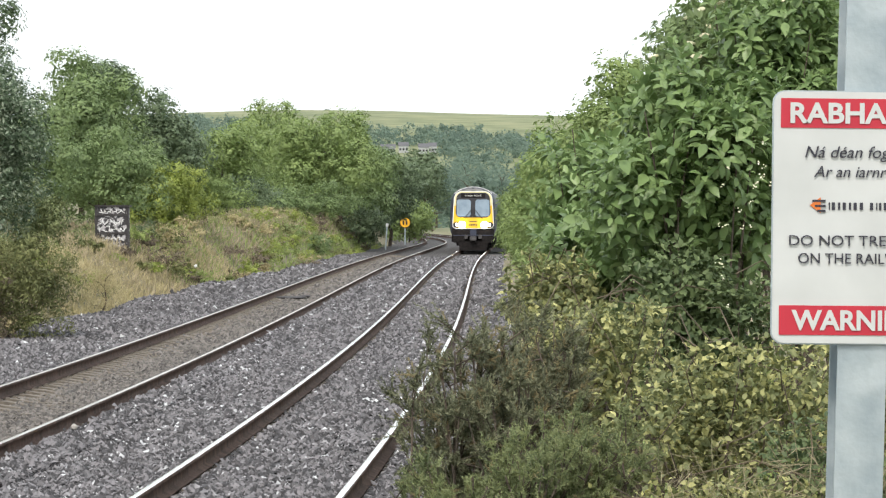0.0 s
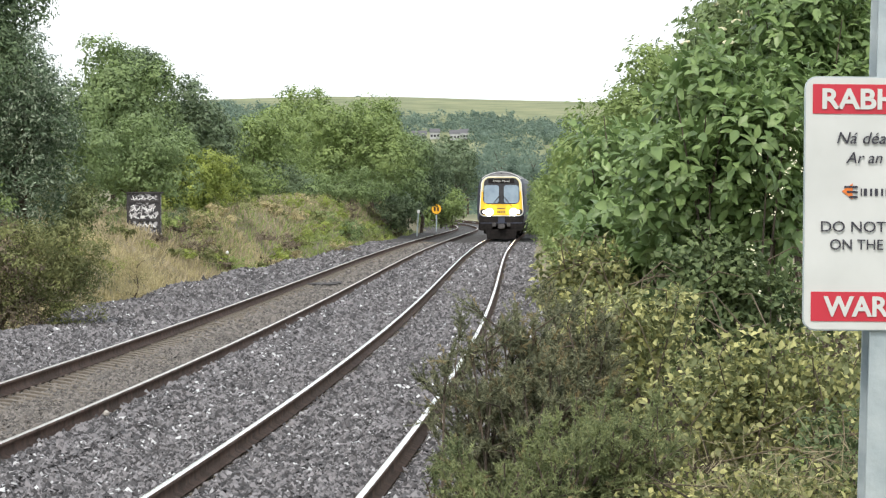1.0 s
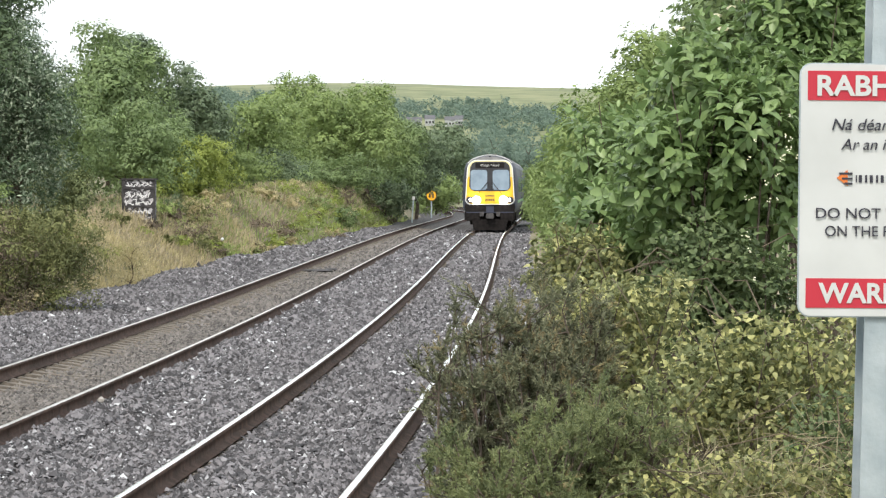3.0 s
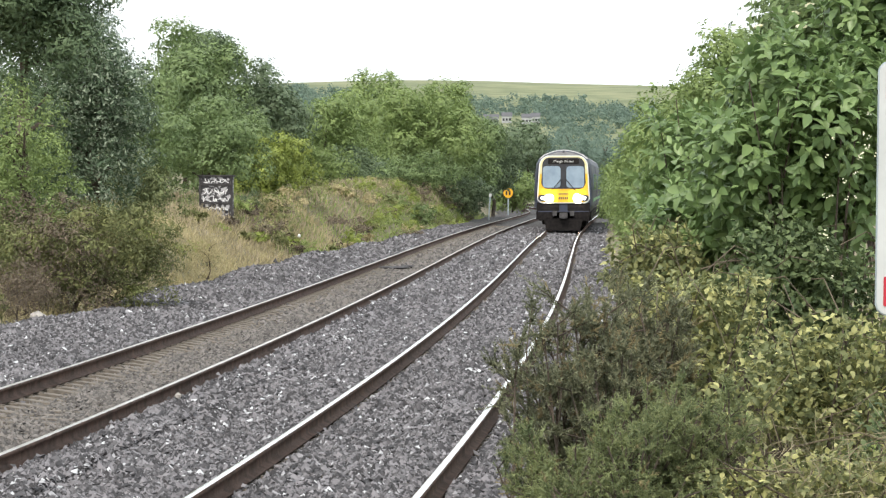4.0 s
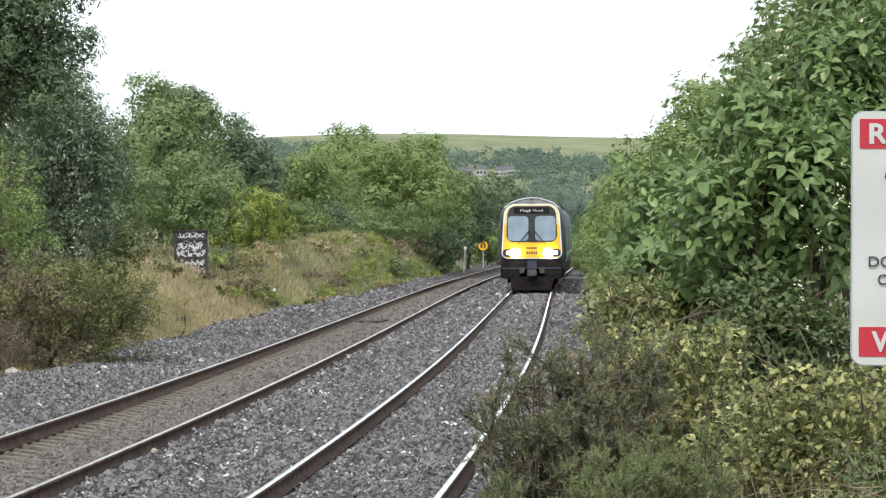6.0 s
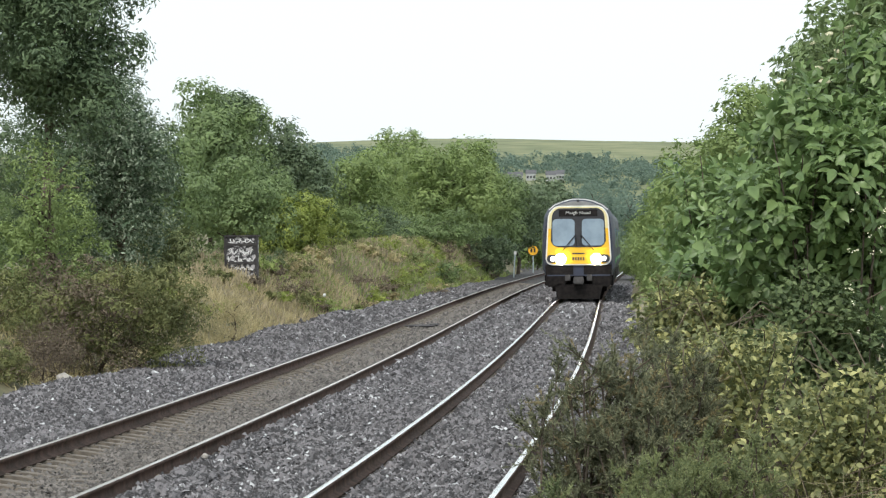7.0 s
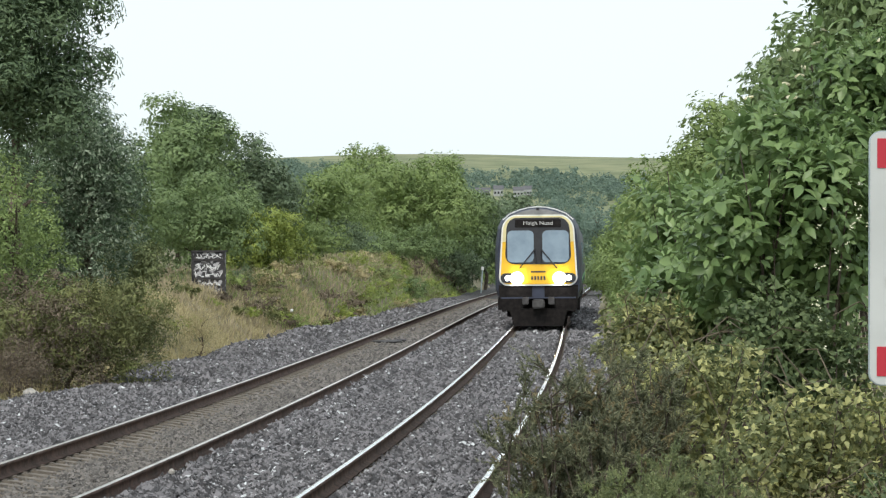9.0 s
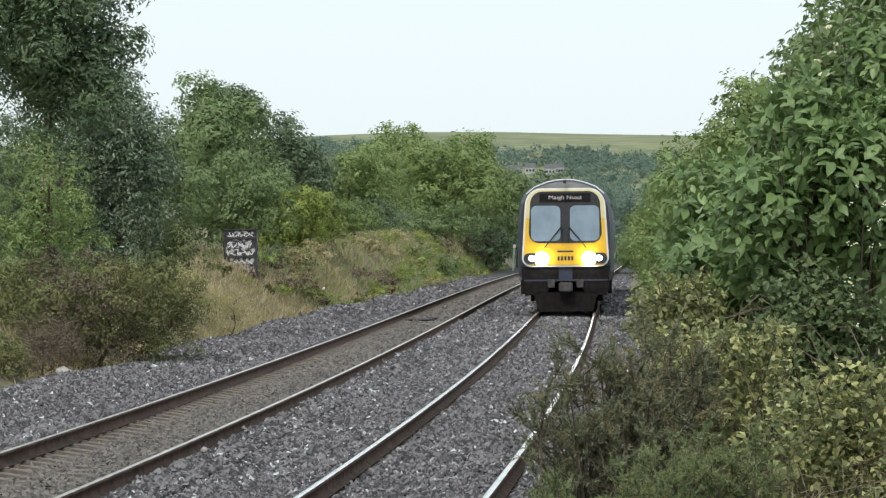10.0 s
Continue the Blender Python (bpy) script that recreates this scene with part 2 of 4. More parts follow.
def lumps(x, y, s, seed=0.0):
    return np.sin(x * s + 1.3 * seed) * np.cos(y * s * 0.83 + seed) * 0.6 + np.sin(x * s * 2.3 + y * s * 1.7 + seed * 2.1) * 0.4


def ground_z(x, y):
    """Height of the ground anywhere."""
    x, y = np.asarray(x, float), np.asarray(y, float)
    u, z0 = x - line_x(y), line_z(y)
    z = z0 - 0.24
    z = z - 0.3 * step(-5.6, -8.0, u)
    # bank on the far side, higher further off
    high = 0.9 + 1.5 * step(50, 150, y)
    toe = -8.1 + 1.0 * step(85, 125, y)
    z = z + (high + 0.3) * step(0.0, 3.6 - 0.8 * step(85, 125, y), toe - u) + 0.9 * step(-13, -30, u)
    z = z + 0.12 * lumps(x, y, 0.55, 1.0) * step(-8.2, -9.5, u)
    # verge on the near side: platform ramp by the camera, low bank further off
    ramp = 1.05 * step(24, 8, y) + 0.35 * step(30, 80, y)
    z = z + (ramp + 0.1) * step(1.9, 2.9, u) + 0.8 * step(5, 20, u) * step(20, 60, y)
    z = z + 0.05 * lumps(x, y, 0.9, 3.0) * step(2.6, 4, u)
    # country: a shallow valley, then the long hill
    z = z - 4.0 * step(300, 700, y)
    z = z + 107.5 * step(900, 2900, y) * (1 + 0.03 * lumps(x, y, 0.0021, 2.0)) + 5.0 * lumps(x, 0 * y, 0.0028, 5.0) * step(2000, 2900, y)
    z = z - 3.2 * (x + 130) / 100 * step(2000, 2900, y)
    off = np.clip(x + 15, -400, 400)
    z = z - np.where(off < 0, 10.8 * (-np.minimum(off, 0) / 146) ** 1.25, 4.2 * off / 217) * step(2000, 2900, y)
    return z


def ground_sheet():
    us = np.concatenate([-np.geomspace(3000, 16, 26), np.linspace(-15, -5, 34), np.linspace(-4.6, 1.6, 10), np.linspace(1.9, 8, 22), np.geomspace(9, 3000, 26)])
    ys = np.concatenate([np.linspace(-60, 0, 7), np.linspace(4, 60, 50), np.geomspace(62, 4500, 130)])
    uu, yy = np.meshgrid(us, ys)
    xx = uu + line_x(yy)
    zz = ground_z(xx, yy)
    verts = np.stack([xx, yy, zz], -1).reshape(-1, 3)
    n = len(us)
    i, j = np.meshgrid(np.arange(len(ys) - 1), np.arange(n - 1), indexing="ij")
    a = (i * n + j).ravel()
    ob = raw_mesh("ground", verts, np.stack([a, a + 1, a + n + 1, a + n], 1), M_SOIL)
    ob.data.shade_smooth()
    return tagged(ob, "rough grassy ground of verge, fields and long hill", "ground", kind="structure")


def meadow_material():
    """Verge soil near, pasture with field-scale mottling on the far hill."""
    m = M_SOIL
    n, l = m.node_tree.nodes, m.node_tree.links
    b = n["Principled BSDF"]
    near = b.inputs["Base Color"].links[0].from_socket
    tc = n.new("ShaderNodeTexCoord")
    nz = n.new("ShaderNodeTexNoise")
    nz.inputs["Scale"].default_value, nz.inputs["Detail"].default_value = 0.03, 9
    ramp = n.new("ShaderNodeValToRGB")
    ramp.color_ramp.elements[0].position, ramp.color_ramp.elements[1].position = 0.36, 0.62
    ramp.color_ramp.elements[0].color, ramp.color_ramp.elements[1].color = (0.115, 0.14, 0.065, 1), (0.215, 0.225, 0.115, 1)
    sep = n.new("ShaderNodeSeparateXYZ")
    mr = n.new("ShaderNodeMapRange")
    mr.inputs[1].default_value, mr.inputs[2].default_value = 250, 500
    mix = n.new("ShaderNodeMixRGB")
    l.new(tc.outputs["Object"], nz.inputs["Vector"])
    l.new(nz.outputs["Fac"], ramp.inputs[0])
    l.new(tc.outputs["Object"], sep.inputs[0])
    l.new(sep.outputs["Y"], mr.inputs[0])
    l.new(mr.outputs[0], mix.inputs[0])
    l.new(near, mix.inputs[1])
    l.new(ramp.outputs[0], mix.inputs[2])
    l.new(mix.outputs[0], b.inputs["Base Color"])


meadow_material()
ground_sheet()


def shoulder(u, y):
    """Loose heap along the far edge of the bed, and the slopes at both edges."""
    heap = step(-5.2, -6.2, u) * (0.05 + 0.13 * (0.5 + 0.5 * np.sin(y * 0.41 + 1))) * step(28, 45, y)
    return heap - 0.5 * step(-8.0, -8.9, u - 1.0 * step(85, 125, y)) - 0.45 * step(2.0, 3.0, u)


def ballast_bed():
    us = np.concatenate([np.linspace(-8.9, -5.4, 14), np.linspace(-5.2, 1.6, 9), np.linspace(1.8, 3.0, 6)])
    ys = np.concatenate([np.linspace(-30, 60, 120), np.geomspace(60.5, 420, 200)])
    uu, yy = np.meshgrid(us, ys)
    zz = line_z(yy) - 0.2 + 0.02 * lumps(uu * 3, yy, 1.9, 2.0)
    zz = zz - 0.02 + shoulder(uu, yy)
    verts = np.stack([uu + line_x(yy), yy, zz], -1).reshape(-1, 3)
    n = len(us)
    i, j = np.meshgrid(np.arange(len(ys) - 1), np.arange(n - 1), indexing="ij")
    a = (i * n + j).ravel()
    ob = raw_mesh("ballast_bed", verts, np.stack([a, a + 1, a + n + 1, a + n], 1), M_BALLAST_GAPS)
    return tagged(ob, "crushed stone bed under both tracks, coloured dark as shadowed gaps", "ballast", kind="structure")


ballast_bed()


def ballast_stones(name, u0, u1, stretches, material, label, seed):
    """Loose crushed stones, thick near the camera and thinning with distance."""
    rng = np.random.default_rng(seed)
    P, S = [], []
    for y0, y1, per, size in stretches:
        clear = 0.085 + 1.6 * size
        n = int((y1 - y0) * (u1 - u0) * per)
        u, y = rng.uniform(u0, u1, n), rng.uniform(y0, y1, n)
        keep = u + line_x(y) > -0.21 * y - 0.4
        for c in TRACKS.values():
            for e in (-1, 1):
                keep &= np.abs(u - c - e * GAUGE / 2) > clear
            if (u0, u1) != (-4.6, -3.26) and c < -1:
                keep &= np.abs(u - c) > 0.68
        u, y = u[keep], y[keep]
        z = line_z(y) - 0.205 + 0.05 * (np.abs(u) < 1.5) + 0.05 * ((np.abs(u + 3.93) < 1.5) & (np.abs(u + 3.93) > 0.84)) + shoulder(u, y) + rng.normal(0, 0.015, len(u)) + 0.02 * lumps(u * 3, y, 1.1, 4.0)
        P.append(np.stack([u + line_x(y), y, z], 1))
        S.append(size * np.exp(np.clip(rng.normal(0, 0.3, len(u)), -0.7, 0.45)))
    P, S = np.concatenate(P), np.concatenate(S)
    n = len(P)
    base = np.array([(1.1, 0.9, -0.5), (-1.1, 0.9, -0.5), (-1.1, -0.9, -0.5), (1.1, -0.9, -0.5), (0.0, 0.0, 0.75)], float)
    V = base[None] + rng.normal(0, 0.26, (n, 5, 3))
    V[:, 4, :2] += rng.normal(0, 0.45, (n, 2))
    V = V * np.stack([rng.uniform(0.8, 1.4, n), rng.uniform(0.7, 1.0, n), rng.uniform(0.7, 1.3, n)], 1)[:, None]
    a = rng.uniform(0, 2 * np.pi, n)
    c, e = np.cos(a)[:, None], np.sin(a)[:, None]
    V = np.stack([V[..., 0] * c - V[..., 1] * e, V[..., 0] * e + V[..., 1] * c, V[..., 2]], -1)
    tip = rng.normal(0, 0.35, (n, 1))
    V[..., 2] += V[..., 0] * tip
    V = V * S[:, None, None] + P[:, None]
    tri = np.array([(0, 1, 4), (1, 2, 4), (2, 3, 4), (3, 0, 4)])
    F = (np.arange(n)[:, None, None] * 5 + tri[None]).reshape(-1, 3)
    return tagged(raw_mesh(name, V.reshape(-1, 3), F, material), label, "ballast", kind="stuff")


ballast_stones("ballast_stones", -8.7, 2.8, ((18, 30, 780, 0.0195), (30, 50, 430, 0.0235), (50, 85, 155, 0.034), (85, 160, 36, 0.055)), M_STONE, "loose grey crushed ballast stones beside and between the rails", 5)
ballast_stones("oily_ballast_stones", -4.6, -3.26, ((22, 50, 600, 0.019), (50, 90, 170, 0.033), (90, 160, 34, 0.05)), M_STONE_BROWN, "brownish oil-stained ballast between the rusty rails", 6)


# ---- tracks ----
def rail_mesh(name, offset, lift, head, parent):
    """Flat-bottomed rail swept along the line, with a bright running surface of its own."""
    ys = np.concatenate([np.linspace(-25, 60, 110), np.linspace(61, 420, 260)])
    slope = line_slope(ys)
    nrm = np.sqrt(1 + slope**2)
    prof = [(-0.035, 0.0), (-0.036, -0.035), (-0.01, -0.045), (-0.009, -0.125), (-0.07, -0.15), (-0.07, -0.16), (0.07, -0.16), (0.07, -0.15), (0.009, -0.125), (0.01, -0.045), (0.036, -0.035), (0.035, 0.0)]
    k = len(prof)
    V = np.stack([np.stack([line_x(ys) + (offset + a) / nrm, ys - (offset + a) * slope / nrm, line_z(ys) + lift + b], -1) for a, b in prof], 1)
    F = [(i * k + j, i * k + (j + 1) % k, (i + 1) * k + (j + 1) % k, (i + 1) * k + j) for i in range(len(ys) - 1) for j in range(k)]
    rail = raw_mesh(name, V.reshape(-1, 3), F, M_RAIL, parent)
    top = [(-0.03, 0.0005), (-0.023, 0.004), (0.023, 0.004), (0.03, 0.0005)]
    V = np.stack([np.stack([line_x(ys) + (offset + a) / nrm, ys - (offset + a) * slope / nrm, line_z(ys) + lift + b], -1) for a, b in top], 1)
    F = [(i * 4 + j, i * 4 + j + 1, i * 4 + j + 5, i * 4 + j + 4) for i in range(len(ys) - 1) for j in range(3)]
    raw_mesh("running_surface", V.reshape(-1, 3), F, head, rail, "worn bright running surface")
    return rail


def sleeper_shape():
    """Concrete sleeper, lower in the middle, with rail clips on its seats."""
    bm = bmesh.new()
    xs = [-1.3, -1.28, -0.98, -0.68, -0.35, 0.35, 0.68, 0.98, 1.28, 1.3]
    tops = [-0.25, -0.2, -0.165, -0.165, -0.2, -0.2, -0.165, -0.165, -0.2, -0.25]
    rings = [[bm.verts.new((x, y, z)) for y, z in ((-0.12, -0.34), (-0.095, t), (0.095, t), (0.12, -0.34))] for x, t in zip(xs, tops)]
    for a, b in zip(rings, rings[1:]):
        for j in range(3):
            bm.faces.new((a[j], a[j + 1], b[j + 1], b[j]))
    for s in (-1, 1):
        for e in (-1, 1):
            x = s * GAUGE / 2 + e * 0.1
            box_into(bm, x - 0.03, x + 0.03, -0.045, 0.045, -0.17, -0.152)
    me = bpy.data.meshes.new("sleeper")
    bm.normal_update()
    bm.to_mesh(me)
    bm.free()
    me.materials.append(M_SLEEPER)
    return me


SLEEPER = sleeper_shape()
for side, centre in TRACKS.items():
    far = side == "far"
    track = thing("railway_track", Matrix(), "double-rail track with rusty brown rails on concrete sleepers" if far else "double-rail track with bright worn rails on concrete sleepers", "railway track", "the two tracks", "structure")
    for s in (-1, 1):
        rail_mesh("rail", centre + s * GAUGE / 2, -s * 0.025 if far else -s * 0.01, M_HEAD_DULL if far else M_HEAD, track)
    for i in range(32, 331):
        y = 0.5 * i
        sl = float(line_slope(y))
        ob = new("sleeper", SLEEPER)
        ob.parent = track
        ob.matrix_basis = pose(float(line_x(y)) + centre, y - centre * sl, float(line_z(y)) + random.uniform(-0.008, 0.004) - (0.0 if far else 0.022), 0, 1.7 if far else 0.7, math.degrees(math.atan(-sl)))


# ---- foliage ----
def unit(v):
    return v / (np.linalg.norm(v, axis=1, keepdims=True) + 1e-9)


def leaf_mesh(name, P, N, L, W, material, rng, parent=None, axis=None, fold=0.25, broad=False, label="", tiny=False):
    """Leaves as folded blades: P where they sit, N their upper side, L and W length and width."""
    n = len(P)
    T = unit(np.cross(N, rng.normal(size=(n, 3)))) if axis is None else unit(axis)
    N = unit(N - T * (N * T).sum(1, keepdims=True) + 1e-4)
    B = np.cross(N, T)
    L, W = np.broadcast_to(L, n)[:, None], np.broadcast_to(W, n)[:, None]
    up = N * W * fold
    if broad:
        droop = -N * L * 0.12
        mid = P + T * L * 0.5
        tip = P + T * L + droop * 1.6
        V = np.stack([P, mid, tip, P + T * L * 0.2 + B * W * 0.36 + up * 0.7, P + T * L * 0.52 + B * W * 0.5 + up, P + T * L * 0.2 - B * W * 0.36 + up * 0.7, P + T * L * 0.52 - B * W * 0.5 + up], 1)
        tri = np.array([(0, 1, 3), (1, 4, 3), (1, 2, 4), (0, 5, 1), (1, 5, 6), (1, 6, 2)])
        if L.mean() > 0.05:
            far = P + T * L * 0.8 + droop * 0.8 + up * 0.7
            V = np.concatenate([V, np.stack([far + B * W * 0.3, far - B * W * 0.3], 1)], 1)
            tri = np.concatenate([tri, np.array([(4, 2, 7), (6, 8, 2)])])
    elif tiny:
        V = np.stack([P - B * W * 0.5, P + B * W * 0.5, P + T * L], 1)
        tri = np.array([(0, 1, 2)])
    else:
        V = np.stack([P, P + T * L * 0.42 + B * W * 0.5 + up, P + T * L, P + T * L * 0.42 - B * W * 0.5 + up], 1)
        tri = np.array([(0, 2, 1), (0, 3, 2)])
    F = (np.arange(n)[:, None, None] * V.shape[1] + tri[None]).reshape(-1, 3)
    return raw_mesh(name, V.reshape(-1, 3), F, material, parent, label)


def lobed(rng, centre, radii, n, lobes=14, size=0.42, rough=0.12, shell=0.45):
    """Points and outward ways over a lumpy crown: lobes inside an ellipsoid, points in their outer layer."""
    radii = np.asarray(radii, float)
    C = unit(rng.normal(size=(lobes, 3))) * rng.uniform(0.3, 0.9, (lobes, 1))
    R = size * rng.uniform(0.5, 1.15, lobes)
    pick = rng.choice(lobes, n, p=R**2 / (R**2).sum())
    D = unit(rng.normal(size=(n, 3)))
    rad = R[pick] * (1 - shell * rng.random(n) ** 1.6) * (1 + rough * rng.normal(size=n))
    Q = C[pick] + D * rad[:, None]
    return Q * radii + np.asarray(centre), unit(D / radii)


def trunk_mesh(rng, foot, top, r, parent, limbs=7, spread=(1, 1, 1)):
    bm = bmesh.new()
    a, n = Vector(foot), 5
    b = Vector(top)
    prev = a
    knots = []
    for i in range(1, n + 1):
        p = a.lerp(b, i / n) + Vector(rng.normal(0, 0.03, 3)) * (b - a).length
        rod_into(bm, prev, p, r * (1.05 - (i - 1) / n * 0.85), r * (1.05 - i / n * 0.85))
        knots.append(p)
        prev = p
    for i in range(limbs):
        s = knots[1 + i % (n - 1)]
        e = s + Vector((np.clip(rng.normal(), -1.2, 1.2) * spread[0] * 0.42, np.clip(rng.normal(), -1.2, 1.2) * spread[1] * 0.42, min(abs(rng.normal()), 1.2) * spread[2] * 0.3))
        m = s.lerp(e, 0.5) + Vector((0, 0, 0.06 * spread[2]))
        rod_into(bm, s, m, r * 0.4, r * 0.26, 5)
        rod_into(bm, m, e, r * 0.26, r * 0.06, 5)
    return part("trunk", bm, M_BARK, parent)


def tree(name, centre, radii, material, leaf, twigs, label, category="tree", per=6, lobes=16, seed=1, size=0.42, group="", ratio=0.5, up=0.4, accent=None):
    """A tree or shrub: trunk and limbs, and a crown of leafy twigs."""
    rng = np.random.default_rng(seed)
    x, y, z = centre
    zg = float(ground_z(x, y))
    if category in ("bush", "plant") and z - 0.9 * radii[2] > zg:
        top = z + 1.1 * radii[2]
        radii = (radii[0], radii[1], (top - zg) / 2.05)
        z = zg + 0.95 * radii[2]
    ob = thing(name, Matrix.Translation((x, y, zg)), label, category, group)
    c = np.array([0, 0, z - zg])
    trunk_mesh(rng, (0, 0, -0.1), (rng.normal() * 0.1, rng.normal() * 0.1, max(0.1, z - zg + radii[2] * 0.3)), max(0.012, 0.02 * (z - zg + radii[2])), ob, 9, radii)
    tiny = y > 85
    reach = np.asarray(radii, float) * 1.14
    boughs = int(lobes * 1.5)
    C = unit(rng.normal(size=(boughs, 3))) * rng.uniform(0.35, 0.82, (boughs, 1))
    R = size * 0.8 * rng.uniform(0.5, 1.1, boughs)
    count = int(twigs * per * (0.56 if tiny else 0.39))
    each = 22
    k = count // each
    pick = rng.choice(boughs, k, p=R**2 / (R**2).sum())
    D = unit(rng.normal(size=(k, 3)) + np.array([0, 0, 0.3]))
    Q = (C[pick] + D * (R[pick] * rng.uniform(0.7, 1.06, k))[:, None]) * reach + c
    tuft = min(leaf * 2.7, 0.22 * float(reach.mean())) * rng.uniform(0.6, 1.3, k)
    E = unit(rng.normal(size=(k * each, 3)) + np.repeat(D, each, 0) * 0.7 + np.array([0, 0, up]))
    P = np.repeat(Q, each, 0) + E * (np.repeat(tuft, each) * rng.uniform(0.35, 1.05, k * each))[:, None] * np.array([1, 1, 0.75])
    N = unit(E + np.repeat(D, each, 0) * 0.5 + np.array([0, 0, 0.3]) + rng.normal(0, 0.3, E.shape))
    ls = leaf * rng.uniform(0.65, 1.35, len(P)) * (0.85 if tiny else 1.0)
    turned = np.repeat(np.isin(pick, np.arange(int(boughs * accent[1]))), each) if accent else np.zeros(len(P), bool)
    # inner leaves that close the crown
    n = k * 3
    I = c + unit(rng.normal(size=(n, 3))) * rng.uniform(0.2, 0.78, (n, 1)) * reach
    sets = [("crown", material, ~turned)] + ([("withered_patch", accent[0], turned)] if accent else [])
    for nm, mt, ok in sets:
        ok = ok & (P[:, 2] > 0.02)
        axis = unit(E[ok] + np.array([0, 0, 0.4]) + rng.normal(0, 0.25, (ok.sum(), 3))) if ratio <= 0.25 else None
        p, q, l = P[ok], (rng.normal(size=(ok.sum(), 3)) if ratio <= 0.25 else N[ok]), ls[ok]
        w = l * ratio * (1.3 if tiny else 1.0)
        if nm == "crown":
            low = I[I[:, 2] > 0.02]
            p, q = np.concatenate([p, low]), np.concatenate([q, rng.normal(size=low.shape)])
            l, w = np.concatenate([l, np.full(len(low), leaf * 1.2)]), np.concatenate([w, np.full(len(low), leaf * max(ratio, 0.3))])
            axis = None if axis is None else np.concatenate([axis, unit(rng.normal(size=low.shape))])
        leaf_mesh(nm, p, q, l, w, mt, rng, ob, axis=axis, tiny=tiny, label="withered brown patch" if nm != "crown" else "")
    return ob



# far side of the line, nearest first
tree("ash_tree", (-9.47, 62, 7.01), (2.05, 2.6, 2.54), L_ASH, 0.135, 13000, "tall dark green ash tree with feathery drooping leaves", seed=3, ratio=0.36, per=9, lobes=34, size=0.3)
tree("willow_tree", (-9.13, 72, 3.75), (1.45, 1.6, 2.6), L_SILVER, 0.12, 8200, "grey-green willow with silvery leaf undersides", seed=4, ratio=0.38, per=7, lobes=24)
tree("hazel_bush", (-8.82, 58.5, 2.94), (1.23, 1.3, 1.35), L_FRESH, 0.08, 4200, "bushy light green shrub below the ash tree", "bush", seed=5, lobes=22)
tree("hazel_bush", (-11.80, 66, 2.82), (1.32, 1.4, 1.72), L_MID, 0.08, 3200, "bushy green shrub below the ash tree", "bush", seed=71)
tree("sallow_bush", (-10.85, 76, 5.63), (1.98, 1.8, 1.98), L_DARK, 0.1, 4200, "dark green sallow under the ash tree", "bush", seed=72, lobes=22)
tree("sallow_bush", (-11.12, 70, 4.25), (1.54, 1.6, 1.68), L_ASH, 0.1, 3600, "dark green sallow under the ash tree", "bush", seed=79, lobes=22)
tree("gorse_bush", (-7.44, 56, 0.90), (2.13, 1.3, 1.29), L_GORSE_FAR, 0.085, 7000, "broad dark gorse bush with brownish patches beside the ballast", "bush", seed=6, ratio=0.3, per=10, lobes=34, size=0.33, accent=(L_BROWN, 0.3))
tree("gorse_bush", (-9.79, 58, 0.67), (1.39, 1.3, 1.39), L_GORSE_FAR, 0.085, 3600, "greenish gorse bush beside the ballast", "bush", seed=73, ratio=0.3, per=10, lobes=26, size=0.33, accent=(L_BROWN, 0.2))
tree("thorn_tree", (-9.10, 80, 2.12), (1.2, 1.4, 0.96), L_GORSE_GREEN, 0.1, 2600, "scrubby hawthorn beside the daubed cabinet", "bush", seed=74, lobes=20)
tree("oak_tree", (-11.19, 118, 5.43), (2.64, 3.5, 3.12), L_MID, 0.2, 6500, "rounded green oak with a lumpy dark top", seed=7, lobes=28, size=0.34)
tree("oak_tree", (-10.89, 124, 7.44), (1.54, 3.0, 1.44), L_DARK, 0.2, 2600, "dark oak crown rising behind", seed=75, lobes=14)
tree("oak_tree", (-8.75, 128, 4.41), (2.75, 3.2, 2.8), L_DARK, 0.2, 5600, "darker oak leaning away down the slope", seed=8, lobes=24, size=0.36)
tree("thorn_tree", (-9.24, 104, 3.61), (2.5, 2.4, 1.56), L_MID, 0.14, 5000, "spreading green hawthorn at the edge of the wood", seed=9, lobes=24)
tree("thorn_tree", (-10.54, 96, 3.99), (1.54, 2.0, 2.11), L_MID, 0.13, 4200, "green hawthorn behind the daubed cabinet", seed=10, lobes=20)
tree("broom_bush", (-7.7, 111, 2.9), (2.3, 1.6, 1.2), L_YELLOW, 0.12, 3600, "yellow-green broom bush on the bank", "bush", seed=11, lobes=20)
tree("broom_bush", (-6.76, 128, 3.00), (1.79, 1.5, 1.15), L_FRESH, 0.12, 2400, "yellow-green shrub on the bank", "bush", seed=12)
tree("ash_tree", (-2.46, 178, 5.21), (4.09, 4.5, 3.49), L_FRESH, 0.23, 7000, "broad fresh green tree in the middle of the bank", seed=13, lobes=30, size=0.34)
tree("ash_tree", (-7.02, 168, 4.38), (3.19, 3.5, 2.69), L_FRESH, 0.21, 5000, "fresh green tree beside the broad one", seed=14, lobes=24, size=0.36)
tree("ash_tree", (-5.36, 186, 6.45), (2.23, 3.5, 2.68), L_FRESH, 0.21, 2600, "fresh green tree behind the broad one", seed=76)
tree("holly_bush", (-5.52, 150, 2.96), (1.56, 1.4, 1.2), L_DARK, 0.13, 1700, "small dark bush in front of the trees", "bush", seed=15)
